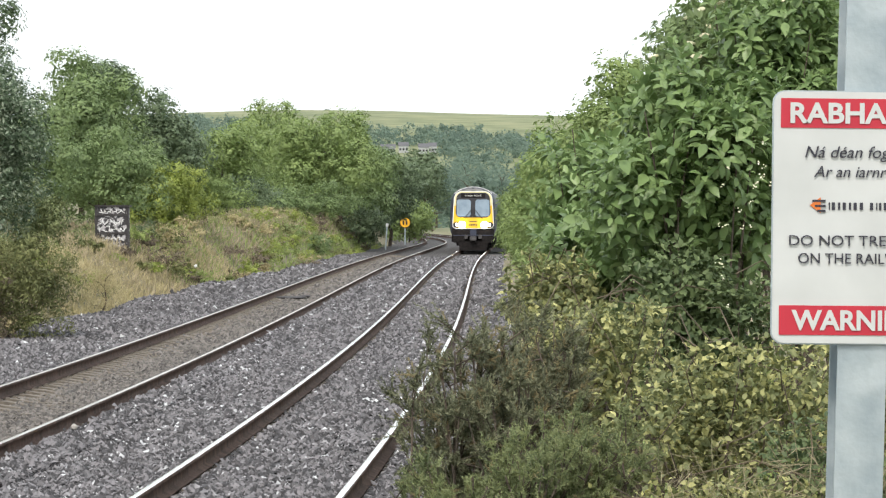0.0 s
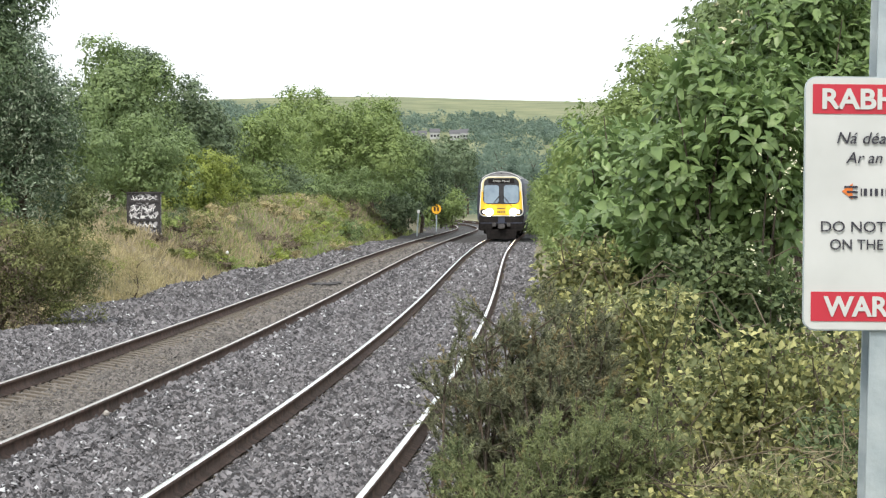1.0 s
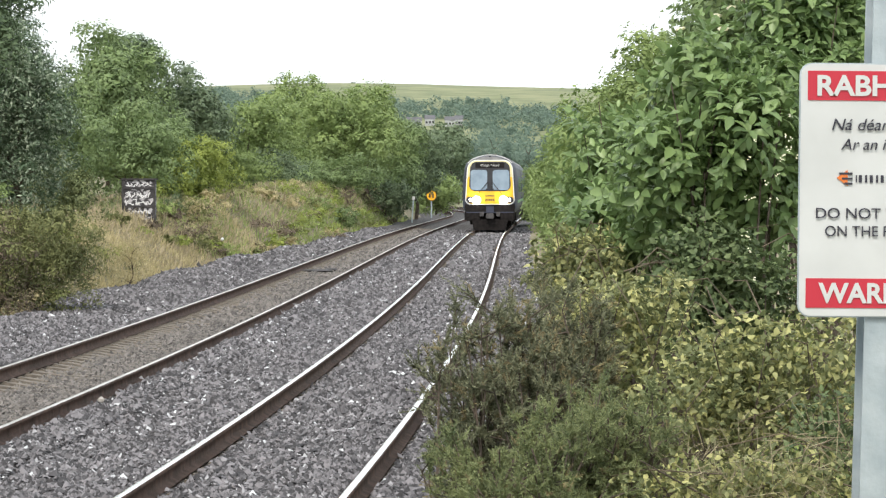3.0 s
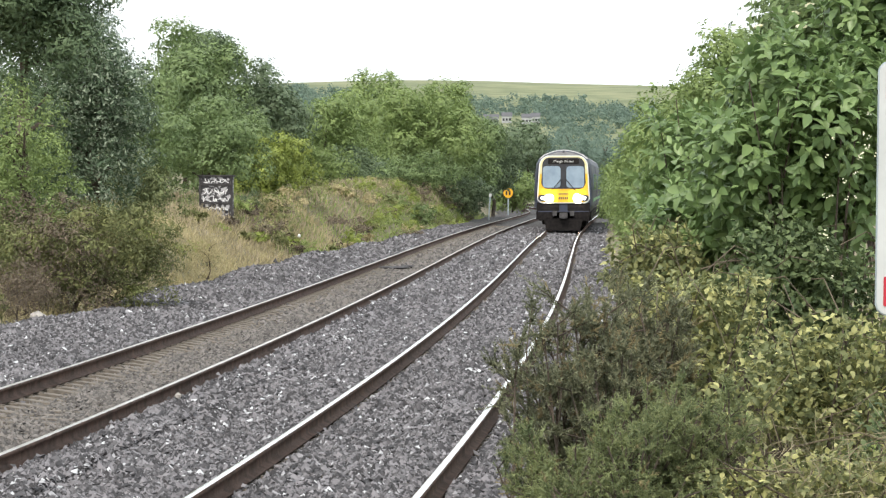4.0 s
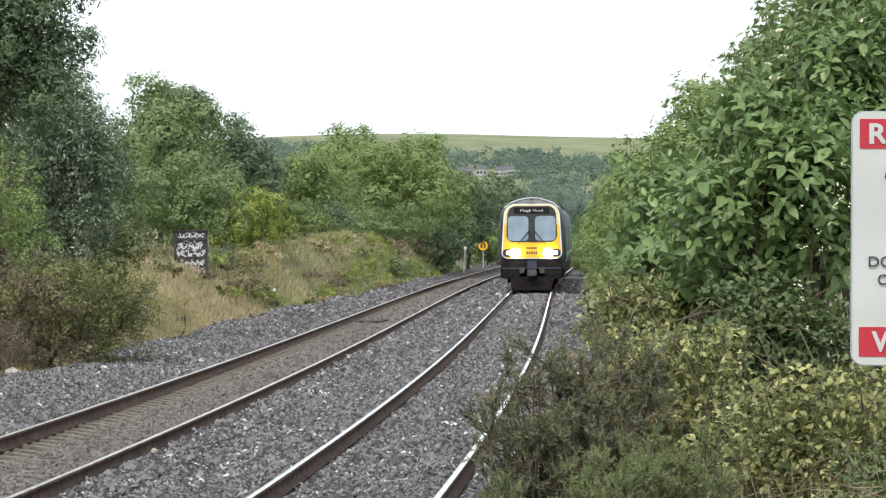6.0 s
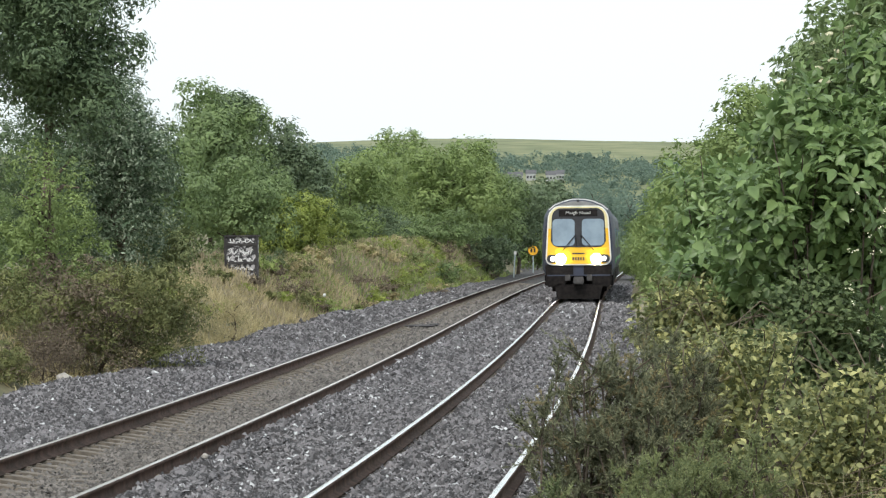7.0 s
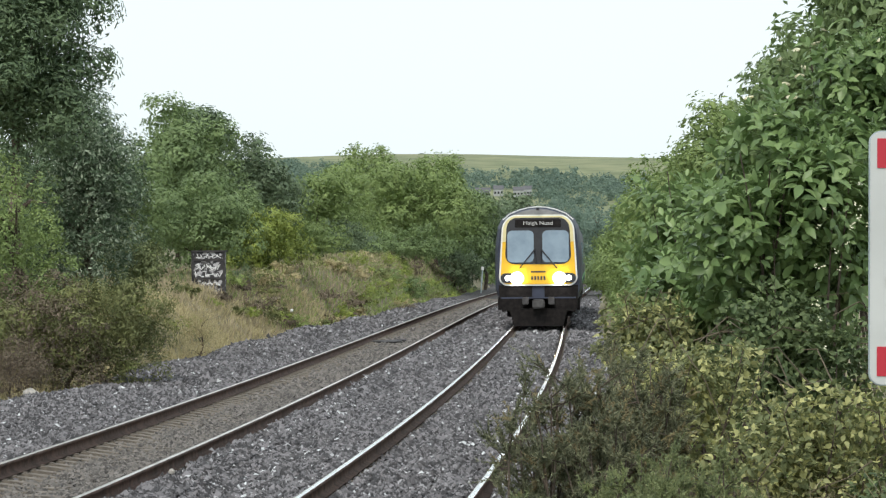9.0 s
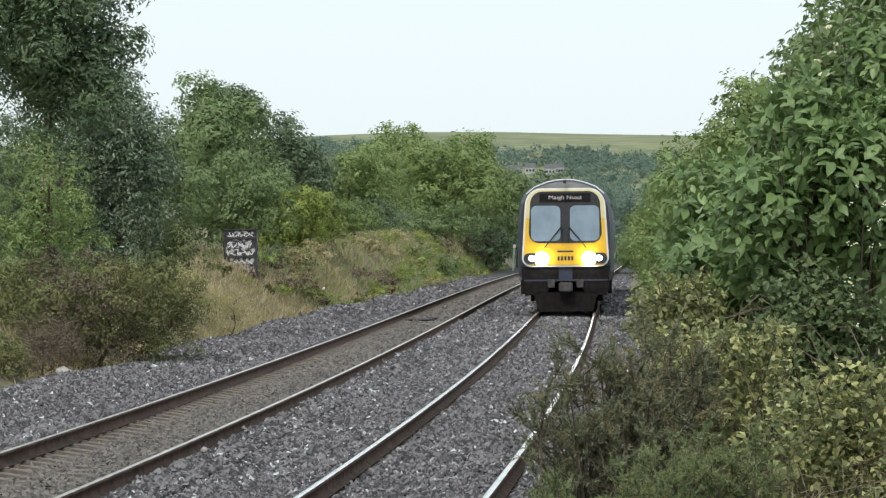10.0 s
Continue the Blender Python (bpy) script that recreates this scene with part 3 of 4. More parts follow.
tree("holly_bush", (-2.69, 160, 2.68), (2.88, 1.6, 1.02), L_MID, 0.15, 2200, "low green bush under the broad tree", "bush", seed=77)
tree("alder_tree", (2.71, 205, 4.00), (2.54, 4.0, 2.71), L_DARK, 0.26, 3000, "dark alder where the line bends away", seed=16)
tree("alder_tree", (0.82, 195, 4.70), (2.15, 3.5, 3.32), L_MID, 0.25, 3000, "mid-green alder where the line bends away", seed=17)
tree("alder_tree", (6.29, 260, 4.70), (2.6, 5.0, 2.86), L_DARK, 0.3, 2200, "dark alder beyond the bend", seed=78)
tree("sallow_bush", (4.75, 235, 1.66), (2.82, 3.0, 1.79), L_FRESH, 0.26, 2400, "light green bush behind the speed board", "bush", seed=18)

tree("sallow_bush", (-10.9, 73, 3.9), (2.1, 1.5, 2.7), L_ASH, 0.11, 4200, "dark green sallow in the shade of the ash tree", "bush", seed=91, lobes=26)
tree("sallow_bush", (-12.6, 69, 4.6), (1.6, 1.5, 2.6), L_DARK, 0.11, 3000, "dark green sallow at the back of the bank", "bush", seed=92, lobes=22)
tree("ash_tree", (-7.1, 152, 4.3), (2.7, 3.0, 3.0), L_FRESH, 0.2, 4200, "fresh green tree between the oak and the broad one", seed=93, lobes=24, size=0.36)
tree("ash_tree", (-0.7, 187, 5.6), (2.6, 3.5, 3.0), L_FRESH, 0.22, 3600, "fresh green tree at the end of the row", seed=94, lobes=24, size=0.36)
tree("thorn_tree", (-9.1, 112, 3.2), (2.2, 2.2, 1.9), L_MID, 0.15, 3600, "green hawthorn filling the edge of the wood", "bush", seed=95, lobes=22)
tree("holly_bush", (0.5, 188, 1.9), (1.9, 1.6, 1.4), L_DARK, 0.18, 1500, "dark bush under the last trees", "bush", seed=96)

# wood and hedges further off, beyond the bend
rng0 = np.random.default_rng(40)
for i in range(26):
    d = rng0.uniform(330, 620)
    px = rng0.uniform(-60, 560)
    x = px / 5000 * d
    h = (2.354 + d * rng0.uniform(0.013, 0.022) - float(ground_z(x, d))) / 1.45
    tree("woodland_tree", (x, d, float(ground_z(x, d)) + h * 0.75), (h * 0.5, h * 0.5, h * 0.62), L_HAZED, 0.55, 420, "woodland tree in the valley, haze put into its dull green", group="valley trees", seed=50 + i, per=6, lobes=12)


def far_woods():
    """Woods and hedgerows on the lower slopes of the hill, too far to tell tree from tree."""
    rng = np.random.default_rng(9)
    P, D = [], []
    for y0, y1, x0, x1, n in ((760, 1200, -120, 150, 240), (1200, 1700, -150, 170, 700), (1700, 2210, -190, 210, 1500)):
        for _ in range(n):
            x, y = rng.uniform(x0, x1), rng.uniform(y0, y1)
            if y > 1965 + 200 * float(step(-20, -75, x)) + 45 * math.sin(x * 0.035) + 30 * math.sin(x * 0.09 + 1):
                continue
            if 1480 < y < 1790 and 0.011 < x / y < 0.031:
                continue
            r = rng.uniform(3, 5.5)
            p, q = lobed(rng, (x, y, float(ground_z(x, y)) + r * 0.5), (r * 1.3, r, r), 76, 6, 0.5)
            P.append(p)
            D.append(q)
    P, D = np.concatenate(P), np.concatenate(D)
    N = unit(D + np.array([0, 0, 0.5]) + rng.normal(0, 0.15, P.shape))
    L = rng.uniform(0.9, 2.1, len(P))
    ob = leaf_mesh("distant_woods", P, N, L, L * 0.8, L_HAZED, rng, tiny=True)
    return tagged(ob, "woods and hedgerows below the hill, haze put into their colour", "woodland", kind="stuff")


far_woods()
for x, d, r in ((128, 2860, 3.2), (176, 2860, 3.0), (182, 2850, 3.4), (-25, 2870, 2.6)):
    tree("thorn_tree", (x, d, float(ground_z(x, d)) + r * 0.8), (r * 1.4, r, r), L_HAZED, 1.2, 160, "lone windblown thorn on the hill's ridge", group="ridge thorns", seed=int(x) + 300, per=4, lobes=6)

# near side: hedge along the line, from the train's clearance to the platform end
tree("hawthorn_hedge", (5.32, 78, 2.36), (1.22, 4.0, 1.95), L_FRESH, 0.12, 5200, "tall fresh green hedge bush beside the line", "bush", seed=21, lobes=26, size=0.36)
tree("hawthorn_hedge", (7.46, 120, 1.40), (1.49, 4.0, 1.92), L_FRESH, 0.15, 3200, "fresh green hedge bush beside the line", "bush", seed=22)
tree("hawthorn_hedge", (10.48, 180, 1.46), (1.87, 5.0, 2.16), L_MID, 0.22, 2200, "green hedge bush further along the line", "bush", seed=23)
tree("hawthorn_hedge", (3.33, 40, 2.28), (0.96, 2.0, 1.4), L_FRESH, 0.08, 6000, "fresh green hawthorn behind the broad-leaved shrub", "bush", seed=25, lobes=30, size=0.34)
tree("hawthorn_tree", (3.28, 34, 3.2), (0.76, 1.4, 0.74), L_FRESH, 0.075, 5200, "fresh green hawthorn above the broad-leaved shrub", seed=28, lobes=24)
ELDER = tree("elder_tree", (3.98, 30, 3.92), (0.84, 2.0, 0.95), L_MID, 0.1, 5200, "tall elder with cream flower heads above the hedge", seed=24, lobes=30, size=0.33)
tree("elder_tree", (4.19, 27, 4.38), (0.81, 2.0, 1.3), L_MID, 0.1, 5200, "tall green elder behind the warning sign", seed=27, lobes=30, size=0.33)


for k, (y, u, r, h, m) in enumerate(((24, 3.2, 0.7, 0.5, L_FRESH), (30, 3.1, 0.7, 0.6, L_FRESH), (37, 3.3, 0.9, 0.8, L_MID), (46, 3.3, 0.9, 0.9, L_FRESH), (56, 3.4, 1.1, 1.1, L_FRESH), (66, 3.6, 1.2, 1.3, L_MID), (95, 3.9, 1.4, 1.8, L_FRESH), (140, 4.2, 1.6, 2.0, L_MID), (155, 4.4, 1.8, 2.2, L_FRESH))):
    x = u + float(line_x(y))
    tree("hawthorn_hedge", (x, y, float(ground_z(x, y)) + h * 0.9), (r, r * 1.6, h), m, 0.07 if y < 60 else 0.11, 2200, "low green hawthorn at the edge of the ballast", "bush", seed=500 + k, lobes=18)


def stems(rng, ob, c, radii, n, r0=0.011):
    bm = bmesh.new()
    for i in range(n):
        a = Vector((rng.normal() * radii[0] * 0.3, rng.normal() * radii[1] * 0.3, 0))
        e = Vector((rng.uniform(-0.8, 0.8) * radii[0], rng.uniform(-0.8, 0.8) * radii[1], c[2] + rng.uniform(-0.6, 0.8) * radii[2]))
        m = a.lerp(e, 0.5) + Vector((0, 0, 0.12))
        rod_into(bm, a, m, r0, r0 * 0.7, 6)
        rod_into(bm, m, e, r0 * 0.7, r0 * 0.25, 6)
    return part("stem", bm, M_BARK, ob)


def broad_shrub(name, centre, radii, n, leaf, seed, label, material, ratio=0.5, boughs=20, size=0.36):
    """A shrub of upright shoots that carry big pointed leaves in crossed pairs, smaller to the tip."""
    rng = np.random.default_rng(seed)
    x, y, z = centre
    zg = float(ground_z(x, y))
    ob = thing(name, Matrix.Translation((x, y, zg)), label, "bush")
    c = np.array([0, 0, z - zg])
    stems(rng, ob, c, radii, 26)
    A, D = lobed(rng, c, radii, n, boughs, size, shell=0.35)
    way = unit(D * 0.8 + np.array([0, 0, 0.55]) + rng.normal(0, 0.3, A.shape))
    side = unit(np.cross(way, rng.normal(size=A.shape)))
    other = np.cross(way, side)
    P, T, N, L = [], [], [], []
    big = leaf * rng.uniform(0.75, 1.25, n)
    for j in range(4):
        for s in (-1, 1):
            arm = (side if j % 2 else other) * s
            P.append(A + way * (big * 0.42 * j)[:, None] + arm * (leaf * 0.12))
            T.append(unit(arm * (1.0 - 0.17 * j) + way * (0.15 + 0.25 * j) + np.array([0, 0, -0.22]) + rng.normal(0, 0.16, A.shape)))
            N.append(unit(way + np.array([0, 0, 0.5]) - arm * 0.15 * j + rng.normal(0, 0.15, A.shape)))
            L.append(big * (1.0, 1.05, 0.8, 0.5)[j] * rng.uniform(0.8, 1.15, n))
    # older leaves inside
    k = n * 2
    P.append(c + unit(rng.normal(size=(k, 3))) * rng.uniform(0.2, 0.75, (k, 1)) * np.asarray(radii))
    T.append(rng.normal(size=(k, 3)))
    N.append(unit(rng.normal(size=(k, 3)) + np.array([0, 0, 0.6])))
    L.append(np.full(k, leaf))
    P, T, N, L = (np.concatenate(v) for v in (P, T, N, L))
    leaf_mesh("crown", P, N, L, L * ratio, material, rng, ob, axis=T, broad=True, fold=0.14)
    return ob


def bramble(name, centre, radii, n, leaf, seed, label, material):
    """A tangle of arching canes with leaves in threes."""
    rng = np.random.default_rng(seed)
    x, y, z = centre
    zg = float(ground_z(x, y))
    ob = thing(name, Matrix.Translation((x, y, zg)), label, "bush")
    c = np.array([0, 0, z - zg])
    stems(rng, ob, c, radii, 16, 0.007)
    bm = bmesh.new()
    for i in range(14):
        d = unit(rng.normal(size=(1, 3)) + np.array([0, -0.2, 0.7]))[0]
        a = Vector(c + d * np.asarray(radii) * 0.7)
        e = Vector(c + unit((d + rng.normal(0, 0.6, 3) + np.array([0, 0, -0.3]))[None])[0] * np.asarray(radii) * 1.12)
        m = a.lerp(e, 0.5) + Vector(d) * 0.07
        rod_into(bm, a, m, 0.003, 0.0022, 5)
        rod_into(bm, m, e, 0.0022, 0.001, 5)
    tagged(part("cane", bm, M_CANE, ob, "thin brown arching canes"), kind="stuff")
    A, D = lobed(rng, c, radii, n, 22, 0.36, shell=0.4)
    way = unit(D + np.array([0, 0, 0.1]) + rng.normal(0, 0.55, A.shape))
    top = unit(D * 0.6 + np.array([0, 0, 0.8]) + rng.normal(0, 0.35, A.shape))
    side = unit(np.cross(way, top))
    big = leaf * rng.uniform(0.65, 1.3, n)
    P = np.concatenate([A, A, A])
    T = np.concatenate([way, unit(way * 0.45 + side), unit(way * 0.45 - side)]) + rng.normal(0, 0.12, P.shape)
    N = np.concatenate([top, top, top]) + rng.normal(0, 0.18, P.shape)
    L = np.concatenate([big * 1.1, big * 0.9, big * 0.9])
    k = n
    P = np.concatenate([P, c + unit(rng.normal(size=(k, 3))) * rng.uniform(0.2, 0.75, (k, 1)) * np.asarray(radii)])
    T, N, L = np.concatenate([T, rng.normal(size=(k, 3))]), np.concatenate([N, rng.normal(size=(k, 3))]), np.concatenate([L, np.full(k, leaf * 1.2)])
    leaf_mesh("crown", P, N, L, L * 0.62, material, rng, ob, axis=T, broad=True, fold=0.16)
    return ob


broad_shrub("dogwood_bush", (1.60, 13, 2.39), (0.494, 0.5, 0.559), 760, 0.08, 31, "dense dogwood shrub with broad pointed green leaves", L_DOGWOOD)
broad_shrub("dogwood_bush", (1.38, 15, 2.32), (0.405, 0.5, 0.615), 640, 0.076, 37, "dogwood shrub with pointed green leaves on the hedge edge", L_DOGWOOD)
broad_shrub("dogwood_bush", (1.31, 13.5, 2.07), (0.446, 0.45, 0.324), 480, 0.078, 47, "low spreading dogwood with pointed green leaves", L_DOGWOOD)
broad_shrub("dogwood_bush", (2.37, 15, 2.94), (0.54, 0.5, 0.735), 820, 0.085, 38, "tall dogwood shrub with pointed leaves behind the sign", L_DOGWOOD)


def spiny(name, centre, radii, n, seed, label, material, length=0.03, shoot=0.14, branches=60, tips=0.0):
    """Gorse: straggling branches from the foot, side shoots along them, short spines all round each shoot."""
    rng = np.random.default_rng(seed)
    x, y, z = centre
    zg = float(ground_z(x, y))
    ob = thing(name, Matrix.Translation((x, y, zg)), label, "bush")
    c = np.array([0, 0, z - zg])
    feet = np.stack([rng.normal(0, radii[0] * 0.3, branches), rng.normal(0, radii[1] * 0.3, branches), np.zeros(branches)], 1)
    ends = c + unit(rng.normal(size=(branches, 3)) + np.array([0, 0, 0.25])) * rng.uniform(0.5, 0.95, (branches, 1)) * np.asarray(radii)
    mids = (feet + ends) / 2 + rng.normal(0, 0.06, feet.shape) + np.array([0, 0, 0.05])
    bm = bmesh.new()
    for a, m, e in zip(feet, mids, ends):
        rod_into(bm, a, m, 0.011, 0.007, 5)
        rod_into(bm, m, e, 0.007, 0.0025, 5)
    part("stem", bm, M_BARK, ob)
    # side twigs towards the branch ends, each closing in a few plumes
    twigs = branches * 8
    pick = np.repeat(np.arange(branches), 8)
    tt = (1 - 0.6 * rng.random(twigs) ** 1.2)[:, None]
    A = (1 - tt) ** 2 * feet[pick] + 2 * tt * (1 - tt) * mids[pick] + tt**2 * ends[pick]
    go = unit(unit(ends[pick] - mids[pick]) + np.array([0, 0, 0.15]) + rng.normal(0, 0.65, A.shape))
    B = A + go * shoot * rng.uniform(0.5, 1.3, (twigs, 1))
    bm = bmesh.new()
    for a, b in zip(A, B):
        rod_into(bm, a, b, 0.003, 0.0015, 4)
    part("twig", bm, M_BARK, ob)
    share = max(4, n // twigs + 3)
    f = rng.uniform(0.35, 1.0, (twigs * share, 1))
    S = np.repeat(A, share, 0) * (1 - f) + np.repeat(B, share, 0) * f
    way = unit(np.repeat(go, share, 0) * 0.8 + np.array([0, 0, 0.2]) + rng.normal(0, 0.6, S.shape))
    ok = S[:, 2] > 0.0
    S, way = S[ok], way[ok]
    per = 34
    f = np.tile(np.linspace(0.0, 1, per), len(S))[:, None]
    size = np.repeat(shoot * 0.62 * rng.uniform(0.5, 1.25, (len(S), 1)), per, 0)
    P = np.repeat(S, per, 0) + np.repeat(way, per, 0) * f * size
    T = unit(np.repeat(way, per, 0) * 0.75 + rng.normal(0, 0.6, P.shape))
    ls = length * rng.uniform(0.6, 1.3, len(P)) * (1.15 - 0.5 * f[:, 0])
    dry = np.repeat(rng.random(len(S)) < tips, per) & (f[:, 0] > 0.3)
    for nm, mt, sel in (("foliage", material, ~dry), ("dry_tip", L_GORSE_TIP, dry)):
        if sel.any():
            tagged(leaf_mesh(nm, P[sel], rng.normal(size=(sel.sum(), 3)), ls[sel], ls[sel] * 0.24, mt, rng, ob, axis=T[sel], tiny=True), kind="stuff")
    return ob


spiny("gorse_bush", (0.41, 10, 1.68), (0.28, 0.3, 0.26), 1500, 33, "dark straggling gorse bush at the platform end", L_GORSE, 0.022, 0.13, 34, 0.16)
spiny("gorse_bush", (0.72, 10.6, 1.71), (0.25, 0.3, 0.25), 1200, 39, "dark gorse bush with brown tips at the platform end", L_GORSE, 0.022, 0.13, 30, 0.22)
spiny("gorse_bush", (0.48, 9, 1.43), (0.405, 0.3, 0.171), 1700, 34, "greener gorse bush at the platform end", L_GORSE_GREEN, 0.017, 0.1, 50, 0.03)
spiny("gorse_bush", (0.77, 9.3, 1.49), (0.205, 0.3, 0.195), 1100, 44, "green gorse bush at the platform end", L_GORSE_GREEN, 0.017, 0.1, 34, 0.05)
bramble("bramble_bush", (0.96, 11.5, 1.77), (0.414, 0.4, 0.322), 1250, 0.027, 35, "tangled bramble with pale yellow-green leaves", L_BRAMBLE)
bramble("bramble_bush", (0.95, 13, 1.93), (0.299, 0.35, 0.273), 850, 0.03, 48, "pale green bramble trailing from the hedge", L_BRAMBLE)
bramble("bramble_bush", (1.48, 12.2, 1.85), (0.512, 0.4, 0.342), 1500, 0.032, 40, "tangled bramble below the shrub, shade put into its dark leaves", L_BRAMBLE_SHADED)
broad_shrub("dogwood_bush", (3.22, 16, 2.95), (0.48, 0.5, 0.96), 640, 0.09, 45, "dogwood shrub with pointed leaves further along the fence side", L_DOGWOOD)
bramble("bramble_bush", (2.08, 11, 1.68), (0.396, 0.4, 0.572), 1200, 0.028, 46, "tangled bramble beyond the warning sign", L_BRAMBLE)
bramble("bramble_bush", (1.37, 10, 1.62), (0.48, 0.4, 0.4), 1700, 0.026, 36, "tangled bramble with pale yellow-green leaves and dry stalks", L_BRAMBLE)

bramble("bramble_bush", (1.2, 9.1, 1.36), (0.5, 0.28, 0.2), 900, 0.024, 49, "low bramble among dry grass stalks", L_BRAMBLE)
bramble("bramble_bush", (1.65, 9.4, 1.42), (0.4, 0.28, 0.2), 700, 0.024, 50, "low green bramble among dry grass stalks", L_BRAMBLE_SHADED)


def grass(name, material, label, area, n, h, seed, w=0.02):
    """Grass blades over a stretch of ground; area: sideways from the line's middle and along it."""
    rng = np.random.default_rng(seed)
    u0, u1, y0, y1 = area
    y = rng.uniform(y0, y1, n)
    u = rng.uniform(u0, u1, n)
    x = u + line_x(y)
    keep = lumps(x, y, 0.8, seed) > rng.uniform(-1.2, 0.6, n)
    x, y = x[keep], y[keep]
    P = np.stack([x, y, ground_z(x, y) - 0.03], 1)
    k = len(P)
    T = unit(np.array([0, 0, 0.9]) + rng.normal(0, 0.5, (k, 3)))
    ls = h * rng.uniform(0.5, 1.3, k)
    ob = leaf_mesh(name, P, rng.normal(size=(k, 3)), ls, w, material, rng, axis=T)
    return tagged(ob, label, "grass", kind="stuff")


grass("dry_grass", L_GRASS, "dry straw-coloured grass on the bank", (-13.5, -8.0, 50, 110), 44000, 0.3, 61, 0.03)
grass("green_grass", L_GRASS_GREEN, "green grass and weeds on the bank", (-14, -7.2, 95, 210), 30000, 0.38, 62, 0.045)
grass("seeding_grass", L_GRASS_PINK, "pinkish seeding grass along the top of the bank", (-15, -8.4, 85, 210), 44000, 0.42, 63, 0.04)
grass("verge_grass", L_GRASS_GREEN, "rough green grass along the near verge", (2.7, 6.0, 14, 150), 30000, 0.45, 64, 0.04)


# ---- train ----
CAR_LEN = 20.0


def body_section(s=1.0, drop=0.0):
    """Half outline of the coach, from the sill up over the roof."""
    half = [(1.30, 0.95), (1.42, 1.25), (1.43, 2.0), (1.41, 2.7), (1.33, 3.35), (1.2, 3.62), (0.95, 3.83), (0.6, 3.97), (0.3, 4.04), (0.0, 4.06)]
    pts = half + [(-x, z) for x, z in half[-2::-1]]
    return [(x * s, 0.95 + (z - 0.95) * (1 - drop)) for x, z in pts]


def loft(sections):
    bm = bmesh.new()
    rings = [[bm.verts.new((x, y + (0.1 * (z - 1.4) if y < 0.5 else 0.0), z)) for x, z in pts] for y, pts in sections]
    for a, b in zip(rings, rings[1:]):
        for j in range(len(a)):
            k = (j + 1) % len(a)
            bm.faces.new((a[j], b[j], b[k], a[k]))
    bm.faces.new(rings[0])
    bm.faces.new(rings[-1][::-1])
    bmesh.ops.recalc_face_normals(bm, faces=bm.faces)
    return bm


def coach(front):
    ob = thing("railcar", Matrix(), "yellow-fronted diesel railcar with lit headlights" if front else "dark blue coach coupled behind the leading railcar", "train", "coaches of the train")
    secs = [(0.06, body_section(0.93, 0.035)), (0.35, body_section(0.97, 0.015)), (0.9, body_section()), (CAR_LEN, body_section())] if front else [(0.4, body_section()), (CAR_LEN, body_section())]
    part("body", loft(secs), M_NAVY, ob)
    roof = [(x * 1.004, z + 0.006) for x, z in body_section() if z > 3.6]
    bm = bmesh.new()
    a = [bm.verts.new((x, 0.9, z)) for x, z in roof]
    b = [bm.verts.new((x, CAR_LEN - 0.02, z)) for x, z in roof]
    for i in range(len(roof) - 1):
        bm.faces.new((a[i], b[i], b[i + 1], a[i + 1]))
    part("roof", bm, M_ROOF, ob, "grey roof")
    for s in (-1, 1):
        for i in range(7):
            y = 3.4 + i * 2.3
            part("side_window", box(min(s * 1.395, s * 1.435), max(s * 1.395, s * 1.435), y, y + 1.6, 2.0, 2.85, 0.012), M_SCREEN_SKY, ob)
        part("stripe", box(min(s * 1.40, s * 1.44), max(s * 1.40, s * 1.44), 1.2, CAR_LEN - 0.1, 1.45, 1.6), M_GREENSTRIPE, ob)
        part("sole_bar", box(s * 1.28 - 0.06, s * 1.28 + 0.06, 0.9, CAR_LEN, 0.55, 0.98), M_GRIME, ob)
    part("underframe", box(-1.2, 1.2, 1.0, CAR_LEN - 0.2, 0.5, 1.0, 0.03), M_GRIME, ob)
    for y in (3.2, CAR_LEN - 3.2):
        bm = box(-1.0, 1.0, y - 1.5, y + 1.5, 0.35, 0.62, 0.03)
        for s in (-1, 1):
            box_into(bm, s * 1.0 - 0.07, s * 1.0 + 0.07, y - 1.55, y + 1.55, 0.3, 0.7, 0.02)
        part("bogie", bm, M_GRIME, ob)
    wheels = []
    for y in (2.2, 4.2, CAR_LEN - 4.2, CAR_LEN - 2.2):
        bm = bmesh.new()
        for s in (-1, 1):
            rod_into(bm, (s * 0.77, 0, 0), (s * 0.9, 0, 0), 0.42, 0.42, 24)
            rod_into(bm, (s * 0.74, 0, 0), (s * 0.77, 0, 0), 0.45, 0.45, 24)
            box_into(bm, s * 0.91 - 0.02, s * 0.91 + 0.02, -0.3, 0.3, -0.05, 0.05)
        rod_into(bm, (-0.8, 0, 0), (0.8, 0, 0), 0.08, 0.08, 10)
        w = part("wheelset", bm, M_GRIME, ob)
        w.location = (0, y, 0.425)
        wheels.append((w, y))
    if front:
        cab_front(ob)
    return ob, wheels


